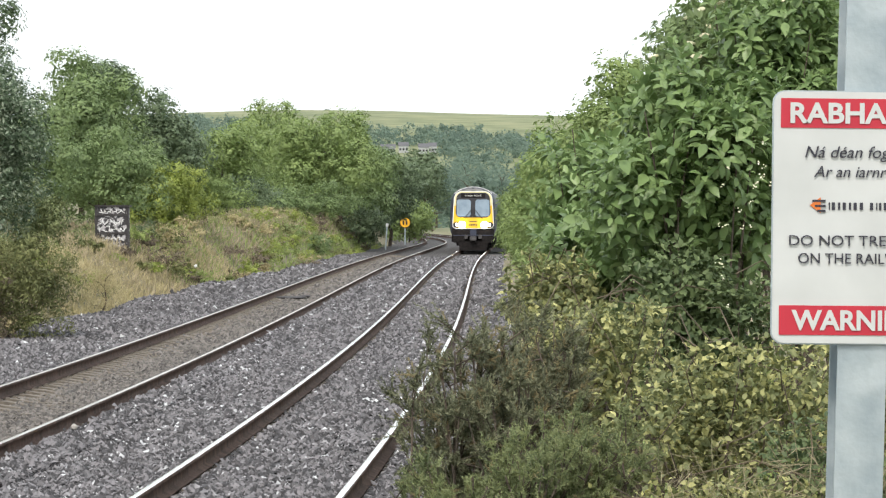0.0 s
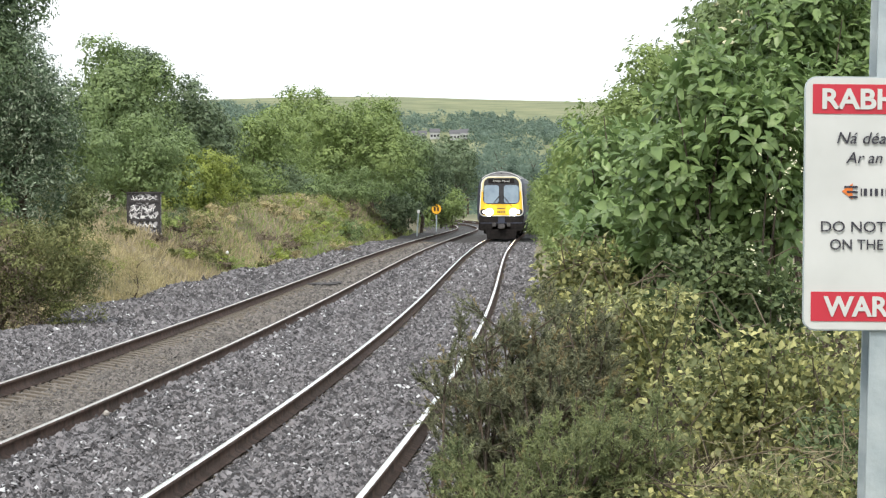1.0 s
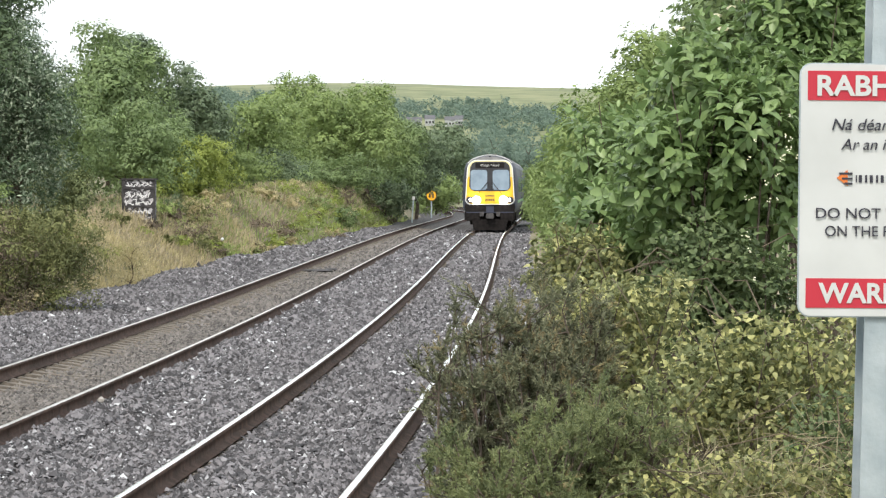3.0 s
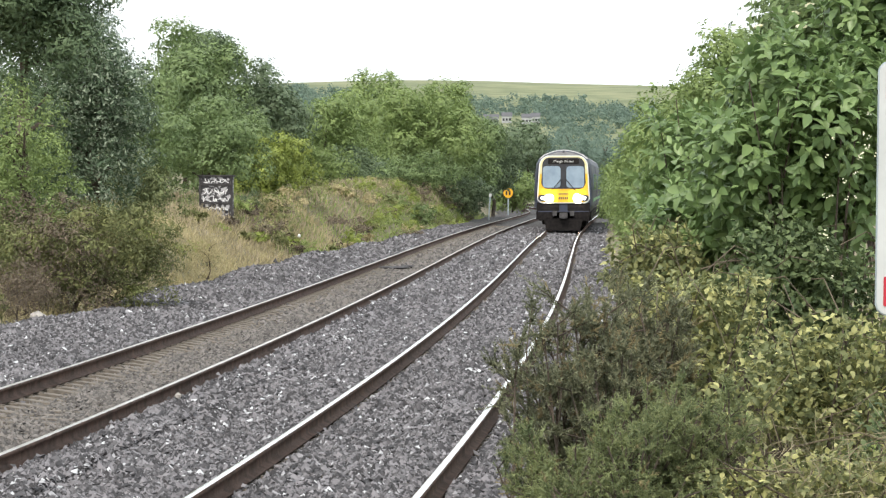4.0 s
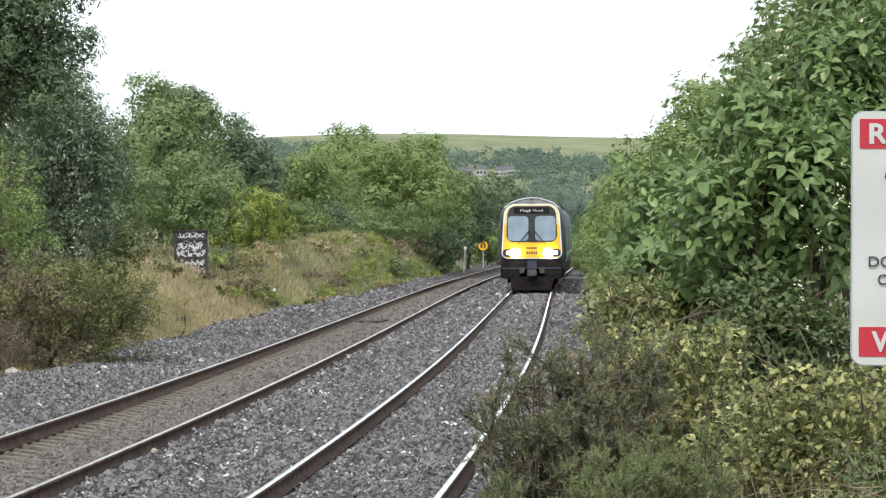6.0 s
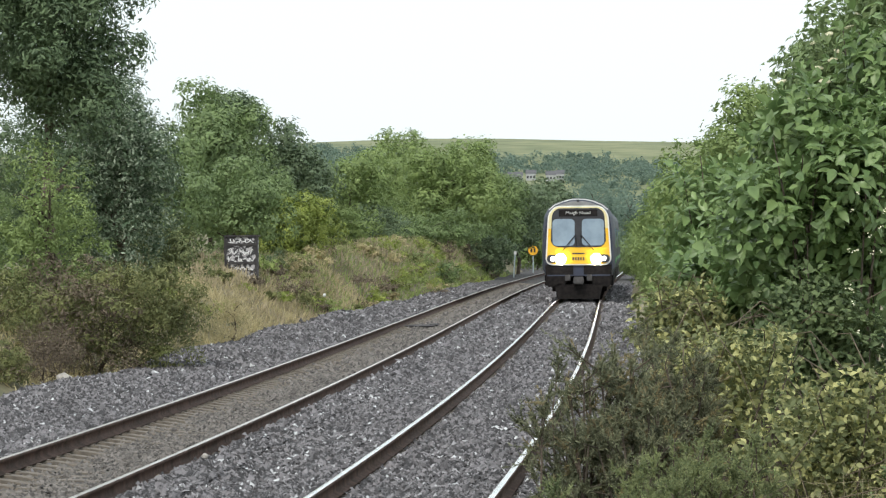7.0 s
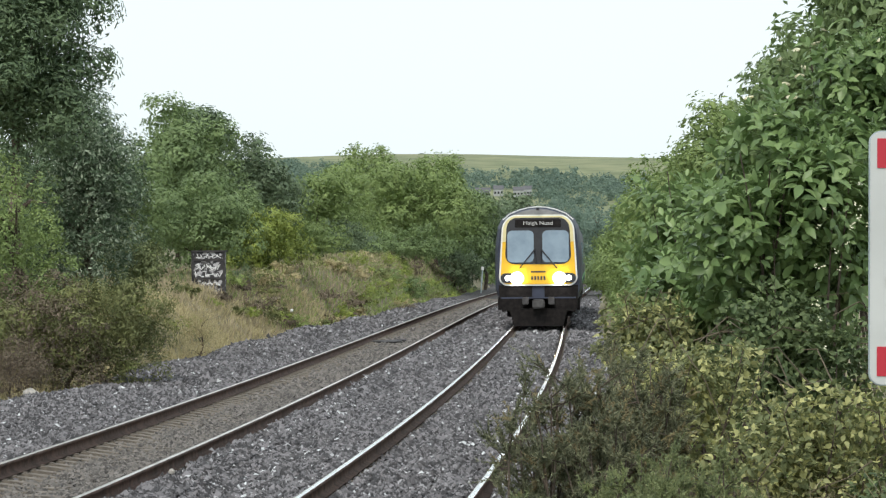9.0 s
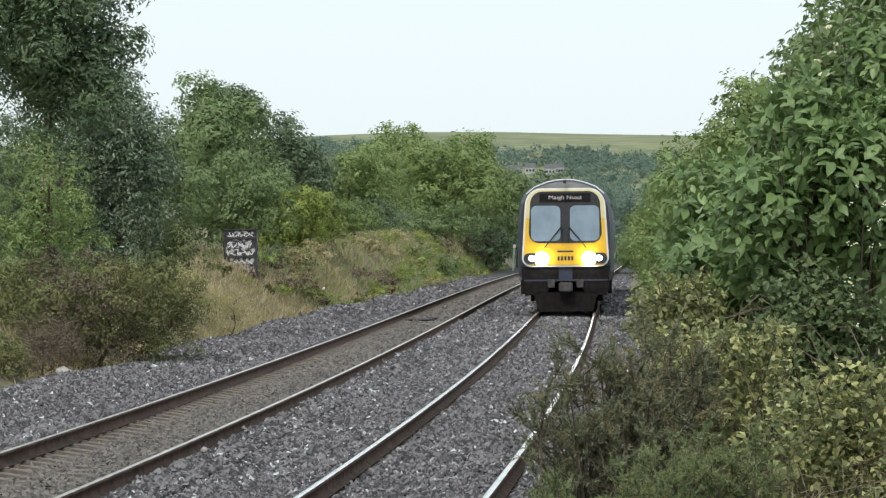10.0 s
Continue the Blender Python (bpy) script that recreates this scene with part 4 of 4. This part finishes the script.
def cab_front(ob):
    lean, foot = 0.1, 1.4

    def drawn_in(*shape):
        """The cab front narrows upwards."""
        return [(x * (1 - 0.045 * (z - 1.4)), z) for x, z in rounded(*shape)]

    # dome above the screen
    part("cab_dome", plate([(x * 0.985, z - 0.0) for x, z in body_section(0.93, 0.035) if z > 3.55], -0.02, 0.1, lean, foot), M_ROOF, ob, "grey domed cab roof")
    part("mask_edge", plate(drawn_in(-1.29, 1.29, 1.38, 3.76, (0.3, 0.5), 10), -0.03, 0.3, lean, foot), M_WHITE, ob, "white edging round the yellow cab front")
    part("mask", plate(drawn_in(-1.235, 1.235, 1.43, 3.71, (0.27, 0.46), 10), -0.05, 0.0, lean, foot), M_YELLOW, ob, "yellow cab front")
    part("mask_top", plate(drawn_in(-1.235, 1.235, 2.85, 3.715, (0.02, 0.46), 10), -0.055, 0.0, lean, foot), M_YELLOW_PALED, ob, "upper frame of the cab front, paled by a painted reflection")
    part("screen_surround", plate(drawn_in(-1.12, 1.12, 2.1, 3.66, (0.34, 0.36), 10), -0.065, -0.03, lean, foot), M_BLACK, ob, "black windscreen surround")
    for s in (-1, 1):
        part("windscreen", plate(rounded(min(s * 0.14, s * 1.0), max(s * 0.14, s * 1.0), 2.16, 3.23, 0.16), -0.075, -0.05, lean, foot), M_SCREEN_SKY, ob, "windscreen pane with the sky's reflection in its pale colour")
        wb = bmesh.new()
        rod_into(wb, (s * 0.08, -0.03, 2.1), (s * 0.1, -0.0, 2.55), 0.022, 0.018, 6)
        rod_into(wb, (s * 0.1, -0.0, 2.6), (s * 0.62, -0.06, 1.95), 0.022, 0.015, 6)
        part("wiper", wb, M_BLACK, ob)
        pod = part("headlight_pod", plate(rounded(min(s * 0.5, s * 1.22), max(s * 0.5, s * 1.22), 1.48, 1.8, 0.15), -0.08, -0.04, lean, foot), M_BLACK, ob, "black headlight pod")
        hb = bmesh.new()
        # glowing disc sized to the headlight's bloom, its glare put into the shape
        rod_into(hb, (s * 0.69, -0.105, 1.63), (s * 0.69, -0.07, 1.63), 0.2, 0.21, 24)
        part("headlight", hb, M_LAMP, pod, "lit headlight")
        hb = bmesh.new()
        rod_into(hb, (s * 0.99, -0.1, 1.64), (s * 0.99, -0.07, 1.64), 0.085, 0.09, 20)
        part("marker_light", hb, M_LAMP_SMALL, pod, "lit marker light")
        part("skirt", plate([(s * 0.55, 0.62), (s * 1.18, 0.5), (s * 1.27, 0.75), (s * 1.29, 1.4), (s * 0.2, 1.4), (s * 0.2, 1.0)][::s], 0.02, 0.5), M_GRIME, ob, "black front skirt")
        part("buffer_box", box(s * 0.42 - 0.1, s * 0.42 + 0.1, -0.12, 0.2, 0.75, 1.0, 0.02), M_STEELDARK, ob)
    part("coupler", box(-0.2, 0.2, -0.3, 0.3, 0.62, 0.92, 0.04), M_STEELDARK, ob, "grey coupler")
    part("plough", plate([(-0.8, 0.03), (0.8, 0.03), (0.95, 0.62), (-0.95, 0.62)], 0.02, 0.35), M_GRIME, ob, "black snow plough")
    for i in range(5):
        x = -0.2 + i * 0.1
        part("number_bar", plate(rounded(x - 0.03, x + 0.03, 1.57, 1.7, 0.015), -0.058, -0.04, lean, foot), M_INK, ob)
    part("emblem_bar", plate(rounded(-0.24, 0.24, 1.82, 1.87, 0.02), -0.058, -0.04, lean, foot), M_INK, ob)
    disp = part("destination_box", plate(rounded(-0.75, 0.75, 3.33, 3.6, 0.03), -0.075, -0.05, lean, foot), M_GRIME, ob)
    lettering("destination", "Maigh Nuad", 0.15, 0.95, pose(0, -0.085 + lean * (3.46 - foot), 3.46), M_DISPLAY, disp)
    bm = bmesh.new()
    arc = [(x * 0.985, z + 0.012) for x, z in body_section(0.97, 0.015) if z > 3.4]
    for (xa, za), (xb, zb) in zip(arc, arc[1:]):
        rod_into(bm, (xa, 0.3 + 0.1 * (za - 1.4), za), (xb, 0.3 + 0.1 * (zb - 1.4), zb), 0.022, 0.022, 6)
    part("roof_edge", bm, M_WHITE, ob, "pale edging over the cab roof")
    part("top_lamp", box(-0.05, 0.05, -0.02, 0.1, 3.9, 3.98, 0.01), M_BLACK, ob)


# ---- signs and small things ----
def trespass_sign():
    ob = thing("warning_sign", pose(1.206, 6.775, 1.0, 0, 0.6, 0), "white and red railway trespass warning sign on a steel post", "sign")
    zc = 1.337
    outline = ((-0.0595, 0.012), (0.0595, 0.012), (0.0595, 0.02), (0.004, 0.022), (0.004, 0.118), (0.0595, 0.12), (0.0595, 0.128), (-0.0595, 0.128), (-0.0595, 0.12), (-0.004, 0.118), (-0.004, 0.022), (-0.0595, 0.02))
    bm = bmesh.new()
    low, top = [[bm.verts.new((x, y, z)) for x, y in outline] for z in (-0.3, 2.6)]
    for k in range(len(outline)):
        n = (k + 1) % len(outline)
        bm.faces.new((low[k], low[n], top[n], top[k]))
    bm.faces.new(top)
    post = part("post", bm, M_STEEL, ob, "galvanised steel post")
    post.matrix_basis = pose(0.0155, 0, 1.03, 0, 1.0, 0) @ pose(0, 0, -1.03)
    board = part("board", plate(rounded(-0.206, 0.206, zc - 0.306, zc + 0.3, 0.027), 0.0, 0.008), M_BOARD, ob, "white sign board")
    part("rim", plate(rounded(-0.209, 0.209, zc - 0.309, zc + 0.303, 0.03), 0.003, 0.011), M_STEEL, ob)
    part("red_band", plate(rounded(-0.19, 0.19, zc + 0.213, zc + 0.284, 0.002), -0.002, 0.001), M_RED, board, "red band")
    part("red_band", plate(rounded(-0.19, 0.19, zc - 0.286, zc - 0.215, 0.002), -0.002, 0.001), M_RED, board, "red band")
    for text, z, size, width, m, shear, bold in (
            ("RABHADH", 0.249, 0.050, 0.335, M_BOARD, 0, 0.002), ("WARNING", -0.25, 0.050, 0.32, M_BOARD, 0, 0.002),
            ("Ná déan foghail", 0.151, 0.037, 0.262, M_INK, 0.25, 0.0), ("Ar an iarnród", 0.108, 0.027, 0.218, M_INK, 0.25, 0.0),
            ("DO NOT TRESPASS", -0.058, 0.025, 0.335, M_INK, 0, 0.0), ("ON THE RAILWAY", -0.101, 0.025, 0.29, M_INK, 0, 0.0)):
        lettering("lettering", text, size, width, pose(0, -0.004, zc + z), m, board, shear, bold)
    # company mark: plain shapes
    zm = zc + 0.027
    part("mark", plate([(-0.118, zm), (-0.092, zm + 0.019), (-0.092, zm - 0.019)], -0.003, 0.001), M_ORANGE, board)
    for k in range(3):
        part("mark", plate(rounded(-0.112 + 0.006 * k, -0.08, zm + 0.008 - 0.012 * k, zm + 0.013 - 0.012 * k, 0.001), -0.004, 0.001), M_INK, board)
    x = -0.072
    for w in (0.004, 0.012, 0.008, 0.012, 0.008, 0.012, 0.012, 0.0, 0.012, 0.004, 0.008, 0.012, 0.012, 0.012, 0.012):
        if w:
            part("company_bar", plate(rounded(x, x + w * 0.62, zm - 0.011, zm + 0.007, 0.0015), -0.003, 0.001), M_INK, board)
        x += (w or 0.006) + 0.0032
    return ob


trespass_sign()


def daubed_cabinet():
    x, y, z = -8.00, 95, 1.84
    zg = float(ground_z(x, y))
    ob = thing("trackside_cabinet", pose(x, y, zg, 0, 0, -3), "old black trackside cabinet daubed with white graffiti", "cabinet")
    h = z + 0.7 - zg
    part("body", box(-0.52, 0.52, -0.3, 0.3, -0.2, h - 0.06, 0.01), M_DAUB, ob, "black panels smeared with white paint")
    part("lid", box(-0.58, 0.58, -0.36, 0.36, h - 0.06, h, 0.012), M_TIMBER, ob)
    rg = random.Random(8)
    for x0, zc, wide, tall in ((-0.42, h - 0.2, 0.84, 0.16), (-0.44, h - 0.55, 0.88, 0.24), (-0.44, h - 0.8, 0.88, 0.2), (-0.4, h - 1.15, 0.8, 0.16)):
        for k in range(7):
            bm = bmesh.new()
            px, pz = x0 + wide * k / 7, zc + rg.uniform(-tall, tall) / 2
            for _ in range(3):
                qx, qz = x0 + wide * (k + rg.uniform(0.1, 1.2)) / 7, zc + rg.uniform(-tall, tall) / 2
                rod_into(bm, (px, -0.3, pz), (qx, -0.3, qz), 0.016, 0.016, 5)
                px, pz = qx, qz
            part("paint_stroke", bm, M_LITTER, ob, "white graffiti stroke")
    for zz in (h - 0.36, h - 0.98):
        part("rail", box(-0.56, 0.56, -0.33, -0.29, zz, zz + 0.08, 0.008), M_TIMBER, ob)
    for s in (-1, 1):
        part("corner_post", box(s * 0.53 - 0.035, s * 0.53 + 0.035, -0.335, -0.27, -0.2, h - 0.06, 0.006), M_TIMBER, ob)
    return ob


daubed_cabinet()


def speed_board():
    x, y, z = 4.04, 215, 1.42
    zg = float(ground_z(x, y))
    ob = thing("speed_board", pose(x, y, zg), "round yellow speed restriction board on a post", "sign")
    bm = bmesh.new()
    rod_into(bm, (0, 0.05, -0.2), (0, 0.05, z - zg), 0.05, 0.05, 8)
    part("post", bm, M_STEEL, ob)
    for r, yy, m, nm in ((0.42, 0.0, M_BLACK, "rim"), (0.37, -0.012, M_SPEED, "disc")):
        bm = bmesh.new()
        rod_into(bm, (0, yy, z - zg), (0, yy + 0.02, z - zg), r, r, 28)
        part(nm, bm, m, ob)
    for s in (-1, 1):
        part("figure_bar", box(s * 0.12 - 0.06, s * 0.12 + 0.06, -0.022, -0.01, z - zg - 0.16, z - zg + 0.16), M_BLACK, ob)
    return ob


speed_board()


def umbels(tree_at, spots, seed):
    """Flat cream flower heads of the elder."""
    rng = np.random.default_rng(seed)
    for x, y, z in spots:
        bm = bmesh.new()
        bmesh.ops.create_icosphere(bm, subdivisions=3, radius=1)
        w = rng.uniform(0.04, 0.065)
        for v in bm.verts:
            k = 1 + 0.3 * noise.noise(v.co * 4 + Vector((x * 9, 0, z * 9)))
            v.co = Vector((v.co.x * w * k, v.co.y * w * k, v.co.z * 0.016 * k))
        ob = part("flower_head", bm, L_FLOWER, tree_at, "flat cream flower head")
        ob.matrix_parent_inverse = tree_at.matrix_world.inverted()
        ob.matrix_basis = pose(x, y, z, rng.uniform(0, 25), rng.uniform(-20, 20), 0)


ELDER_SPOTS = [(3.34, 27.8, 4.00), (3.48, 27.8, 4.08), (3.40, 27.8, 3.87), (3.11, 28, 3.67), (3.20, 28, 3.65), (3.25, 28, 3.69), (3.06, 28, 3.63), (3.54, 27.8, 4.16), (3.44, 27.8, 4.33), (3.65, 27.8, 4.40), (3.76, 27.8, 4.55), (3.31, 27.8, 4.25), (3.62, 24.6, 3.81), (3.00, 28, 3.88), (3.80, 24.8, 4.21)]
umbels(ELDER, ELDER_SPOTS, 90)


def boulder(name, x, y, z, r, material, label, seed, category="stone"):
    rng = np.random.default_rng(seed)
    bm = bmesh.new()
    bmesh.ops.create_icosphere(bm, subdivisions=2, radius=1)
    for v in bm.verts:
        v.co = Vector((v.co.x * r[0], v.co.y * r[1], v.co.z * r[2])) * (1 + 0.22 * noise.noise(v.co * 1.7 + Vector((seed, 0, 0)))) + Vector(rng.normal(0, 0.04, 3)) * min(r)
    ob = part(name, bm, material)
    ob.location = (x, y, z)
    return tagged(ob, label, category)


boulder("rock", -7.32, 49.5, -0.05, (0.15, 0.12, 0.11), M_PALE, "pale limestone rock lying on the ballast", 1)
boulder("rock", -7.04, 48.5, -0.10, (0.13, 0.1, 0.07), M_PALE, "smaller pale limestone rock on the ballast", 2)
boulder("rock", -6.94, 46.5, -0.22, (0.09, 0.07, 0.06), M_TIMBER, "black lump of waste on the ballast", 3)
boulder("stone", -3.17, 32.3, -0.11, (0.04, 0.035, 0.035), M_PALE, "pale cream stone against the rusty rail", 4)
boulder("litter", -6.99, 96, 0.34, (0.13, 0.1, 0.12), M_LITTER, "white scrap of litter on the grassy bank", 5, "litter")
boulder("litter", -5.52, 100, 0.40, (0.06, 0.05, 0.06), M_LITTER, "small white scrap of litter on the bank", 6, "litter")


def marker_post(x, y, z, h, material, label):
    zg = float(ground_z(x, y))
    ob = thing("marker_post", pose(x, y, zg, 0, 4, 0), label, "post")
    part("post", box(-0.045, 0.045, -0.05, 0.05, -0.2, max(z - zg, 0.5), 0.01), material, ob)
    part("plate", box(-0.09, 0.09, -0.07, -0.05, max(z - zg, 0.5) - 0.22, max(z - zg, 0.5), 0.01), M_LITTER, ob, "white plate")


marker_post(2.18, 185, 1.51, 1.0, M_STEEL, "grey marker post with a white plate at the lineside")
tree("gorse_bush", (-7.45, 101, 1.49), (0.566, 0.5, 0.485), L_DARK, 0.07, 700, "small dark gorse bush beside the daubed cabinet", "bush", seed=80, ratio=0.25, per=8)
tree("dock_plant", (-6.57, 108, 1.21), (0.432, 0.3, 0.432), L_BROWN, 0.07, 260, "withered brown dock plant on the bank", "plant", seed=81, per=6)
tree("dock_plant", (-6.13, 114, 1.61), (0.41, 0.3, 0.502), L_BROWN, 0.07, 200, "withered brown dock plant on the bank", "plant", seed=82, per=6)
tree("ragwort_plant", (-7.49, 90, 0.86), (0.288, 0.25, 0.18), L_YELLOW, 0.06, 160, "yellow flowering ragwort clump on the bank", "plant", seed=83, per=6)
tree("gorse_bush", (-3.33, 140, 0.96), (1.4, 1.0, 0.616), L_FRESH, 0.12, 900, "low green gorse on the bank", "bush", seed=84, per=7)
tree("gorse_bush", (-1.92, 150, 0.56), (0.9, 1.0, 0.54), L_MID, 0.12, 500, "low green gorse on the bank", "bush", seed=85, per=7)
tree("bramble_bush", (-5.02, 112, 0.34), (1.57, 1.0, 0.582), L_BROWN, 0.1, 1300, "withered brown bramble at the foot of the bank", "bush", seed=86, per=7)
tree("bramble_bush", (-6.32, 72, 0.70), (0.648, 0.8, 0.504), L_GRASS, 0.07, 1000, "straw-coloured dead bramble at the foot of the bank", "bush", seed=87, per=7, ratio=0.2)
tree("bramble_bush", (-8.20, 54, 0.25), (0.486, 0.6, 0.486), L_BROWN, 0.06, 900, "withered brown scrub beside the ballast", "bush", seed=88, per=7, ratio=0.25)

tree("scrub_bush", (-8.05, 52, 0.3), (0.8, 0.7, 0.62), L_BROWN, 0.06, 1300, "withered brown scrub above the pale rocks", "bush", seed=97, per=7, ratio=0.3)
tree("gorse_bush", (-8.5, 50.5, 0.1), (0.6, 0.6, 0.5), L_GORSE_FAR, 0.07, 1000, "olive gorse at the edge of the ballast", "bush", seed=98, per=7, ratio=0.3, accent=(L_BROWN, 0.3))


rng1 = np.random.default_rng(21)
SCRUB = ((L_GRASS, "straw-coloured tussock on the bank", "tussock"), (L_BROWN, "withered brown weeds on the bank", "weed_clump"), (L_GRASS_GREEN, "green weeds on the bank", "weed_clump"), (L_YELLOW, "yellowish ragwort clump on the bank", "ragwort_plant"), (L_GORSE_FAR, "olive gorse tuft on the bank", "gorse_tuft"))
for i in range(110):
    y = rng1.uniform(62, 190)
    u = -8.2 + float(step(85, 125, np.array(y))) - rng1.uniform(0.1, 3.2)
    x = u + float(line_x(y))
    m, lab, nm = SCRUB[int(rng1.integers(0, 5))]
    r = rng1.uniform(0.25, 0.75)
    tree(nm, (x, y, float(ground_z(x, y)) + r * 0.25), (r * 1.5, r, r * 0.8), m, 0.13 if y > 85 else 0.08, 230, lab, "plant", group="scrub on the bank", seed=400 + i, per=6, lobes=9, ratio=0.3)


def blossoms():
    """Small white flowers scattered through the brambles by the sign."""
    rng = np.random.default_rng(64)
    n = 30
    C = np.stack([rng.uniform(1.5, 1.78, n), rng.uniform(11.3, 11.6, n), rng.uniform(1.95, 2.62, n)], 1)
    P = np.repeat(C, 4, 0) + rng.normal(0, 0.005, (n * 4, 3))
    N = unit(np.array([0, -0.8, 0.5]) + rng.normal(0, 0.4, P.shape))
    ob = leaf_mesh("bramble_blossom", P, N, 0.0085, 0.008, L_FLOWER, rng)
    return tagged(ob, "small white blossoms scattered through the brambles", "flowers", kind="stuff")


blossoms()
boulder("debris_heap", -1.84, 82, -0.17, (0.5, 0.5, 0.05), M_TIMBER, "dark heap of debris lying between the rusty rails", 11, "debris")
boulder("debris_heap", -1.39, 83, -0.17, (0.22, 0.4, 0.05), M_TIMBER, "dark heap of debris lying between the rusty rails", 12, "debris")


def cottage(x, y, w, h, label):
    zg = float(ground_z(x, y))
    ob = thing("cottage", pose(x, y, zg), label, "house", "houses under the hill")
    part("wall", box(-w / 2, w / 2, -3, 3, -3, h), M_WALLWHITE, ob)
    bm = bmesh.new()
    v = [bm.verts.new(p) for p in ((-w / 2 - 0.3, -3.3, h), (w / 2 + 0.3, -3.3, h), (w / 2 + 0.3, 3.3, h), (-w / 2 - 0.3, 3.3, h), (-w / 2 - 0.3, 0, h + 2.4), (w / 2 + 0.3, 0, h + 2.4))]
    for f in ((0, 1, 5, 4), (2, 3, 4, 5), (0, 4, 3), (1, 2, 5), (3, 2, 1, 0)):
        bm.faces.new([v[k] for k in f])
    part("roof", bm, M_SLATE, ob)
    for k in range(3):
        part("window", box(-w / 3 + k * w / 3 - 0.6, -w / 3 + k * w / 3 + 0.6, -3.05, -2.98, 1.2, 2.6), M_BLACK, ob)


for x, y, w in ((22, 1730, 9), (32, 1752, 6), (44, 1738, 6), (50, 1748, 5)):
    cottage(x, y, w, 4.0, "small pale house among the trees under the hill")


def stalks():
    """Dry grass stalks lying over the brambles by the sign."""
    rng = np.random.default_rng(77)
    n = 560
    P = np.stack([rng.uniform(0.95, 1.9, n), rng.uniform(8.4, 9.2, n), rng.uniform(1.3, 1.6, n)], 1)
    T = unit(np.stack([rng.normal(0.1, 0.8, n), rng.normal(-0.2, 0.5, n), rng.normal(0.1, 0.7, n)], 1))
    ob = leaf_mesh("dry_stalks", P, rng.normal(size=(n, 3)), rng.uniform(0.05, 0.2, n), 0.003, L_STALK, rng, axis=T)
    return tagged(ob, "dry straw-coloured grass stalks tangled in the brambles", "grass", kind="stuff")


stalks()

lead, lead_wheels = coach(True)
second, second_wheels = coach(False)
# the coaches stand 3.94 m over the rails
for o in {*lead.children_recursive, *second.children_recursive}:
    if o.name.startswith("destination") and not o.name.startswith("destination_box"):
        o.location.z *= 0.97
    elif not o.name.startswith("wheelset"):
        o.data.transform(Matrix.Diagonal((1, 1, 0.97, 1)))


def along(s):
    """Place on the near track at the distance s."""
    return Vector((float(line_x(s)), s, float(line_z(s))))


def motions():
    # distance of the leading end, time by time
    ts = [0.0, 2.0, 4.5, 7.3, 10.0]
    ds = [172.0, 155.0, 132.0, 106.5, 83.0]
    fit = np.polyfit(ts, ds, 2)
    for car, wheels, gap in ((lead, lead_wheels, 0.0), (second, second_wheels, CAR_LEN + 0.5)):
        rows = []
        for k in range(21):
            t = k * 0.5
            d = float(np.polyval(fit, t)) + gap
            a, b = along(d + 3.2), along(d + CAR_LEN - 3.2)
            way = (b - a).normalized()
            turn = math.degrees(math.atan2(-way.x, way.y))
            nose = a - way * 3.2
            rows.append((t, pose(nose.x, nose.y, nose.z, 0, 0, turn)))
        walk(car, rows)
        for w, y in wheels:
            walk(w, [(k / 15, pose(0, y, 0.425, math.degrees((np.polyval(fit, 0) - np.polyval(fit, k / 15)) / 0.42), 0, 0)) for k in range(151)])


motions()
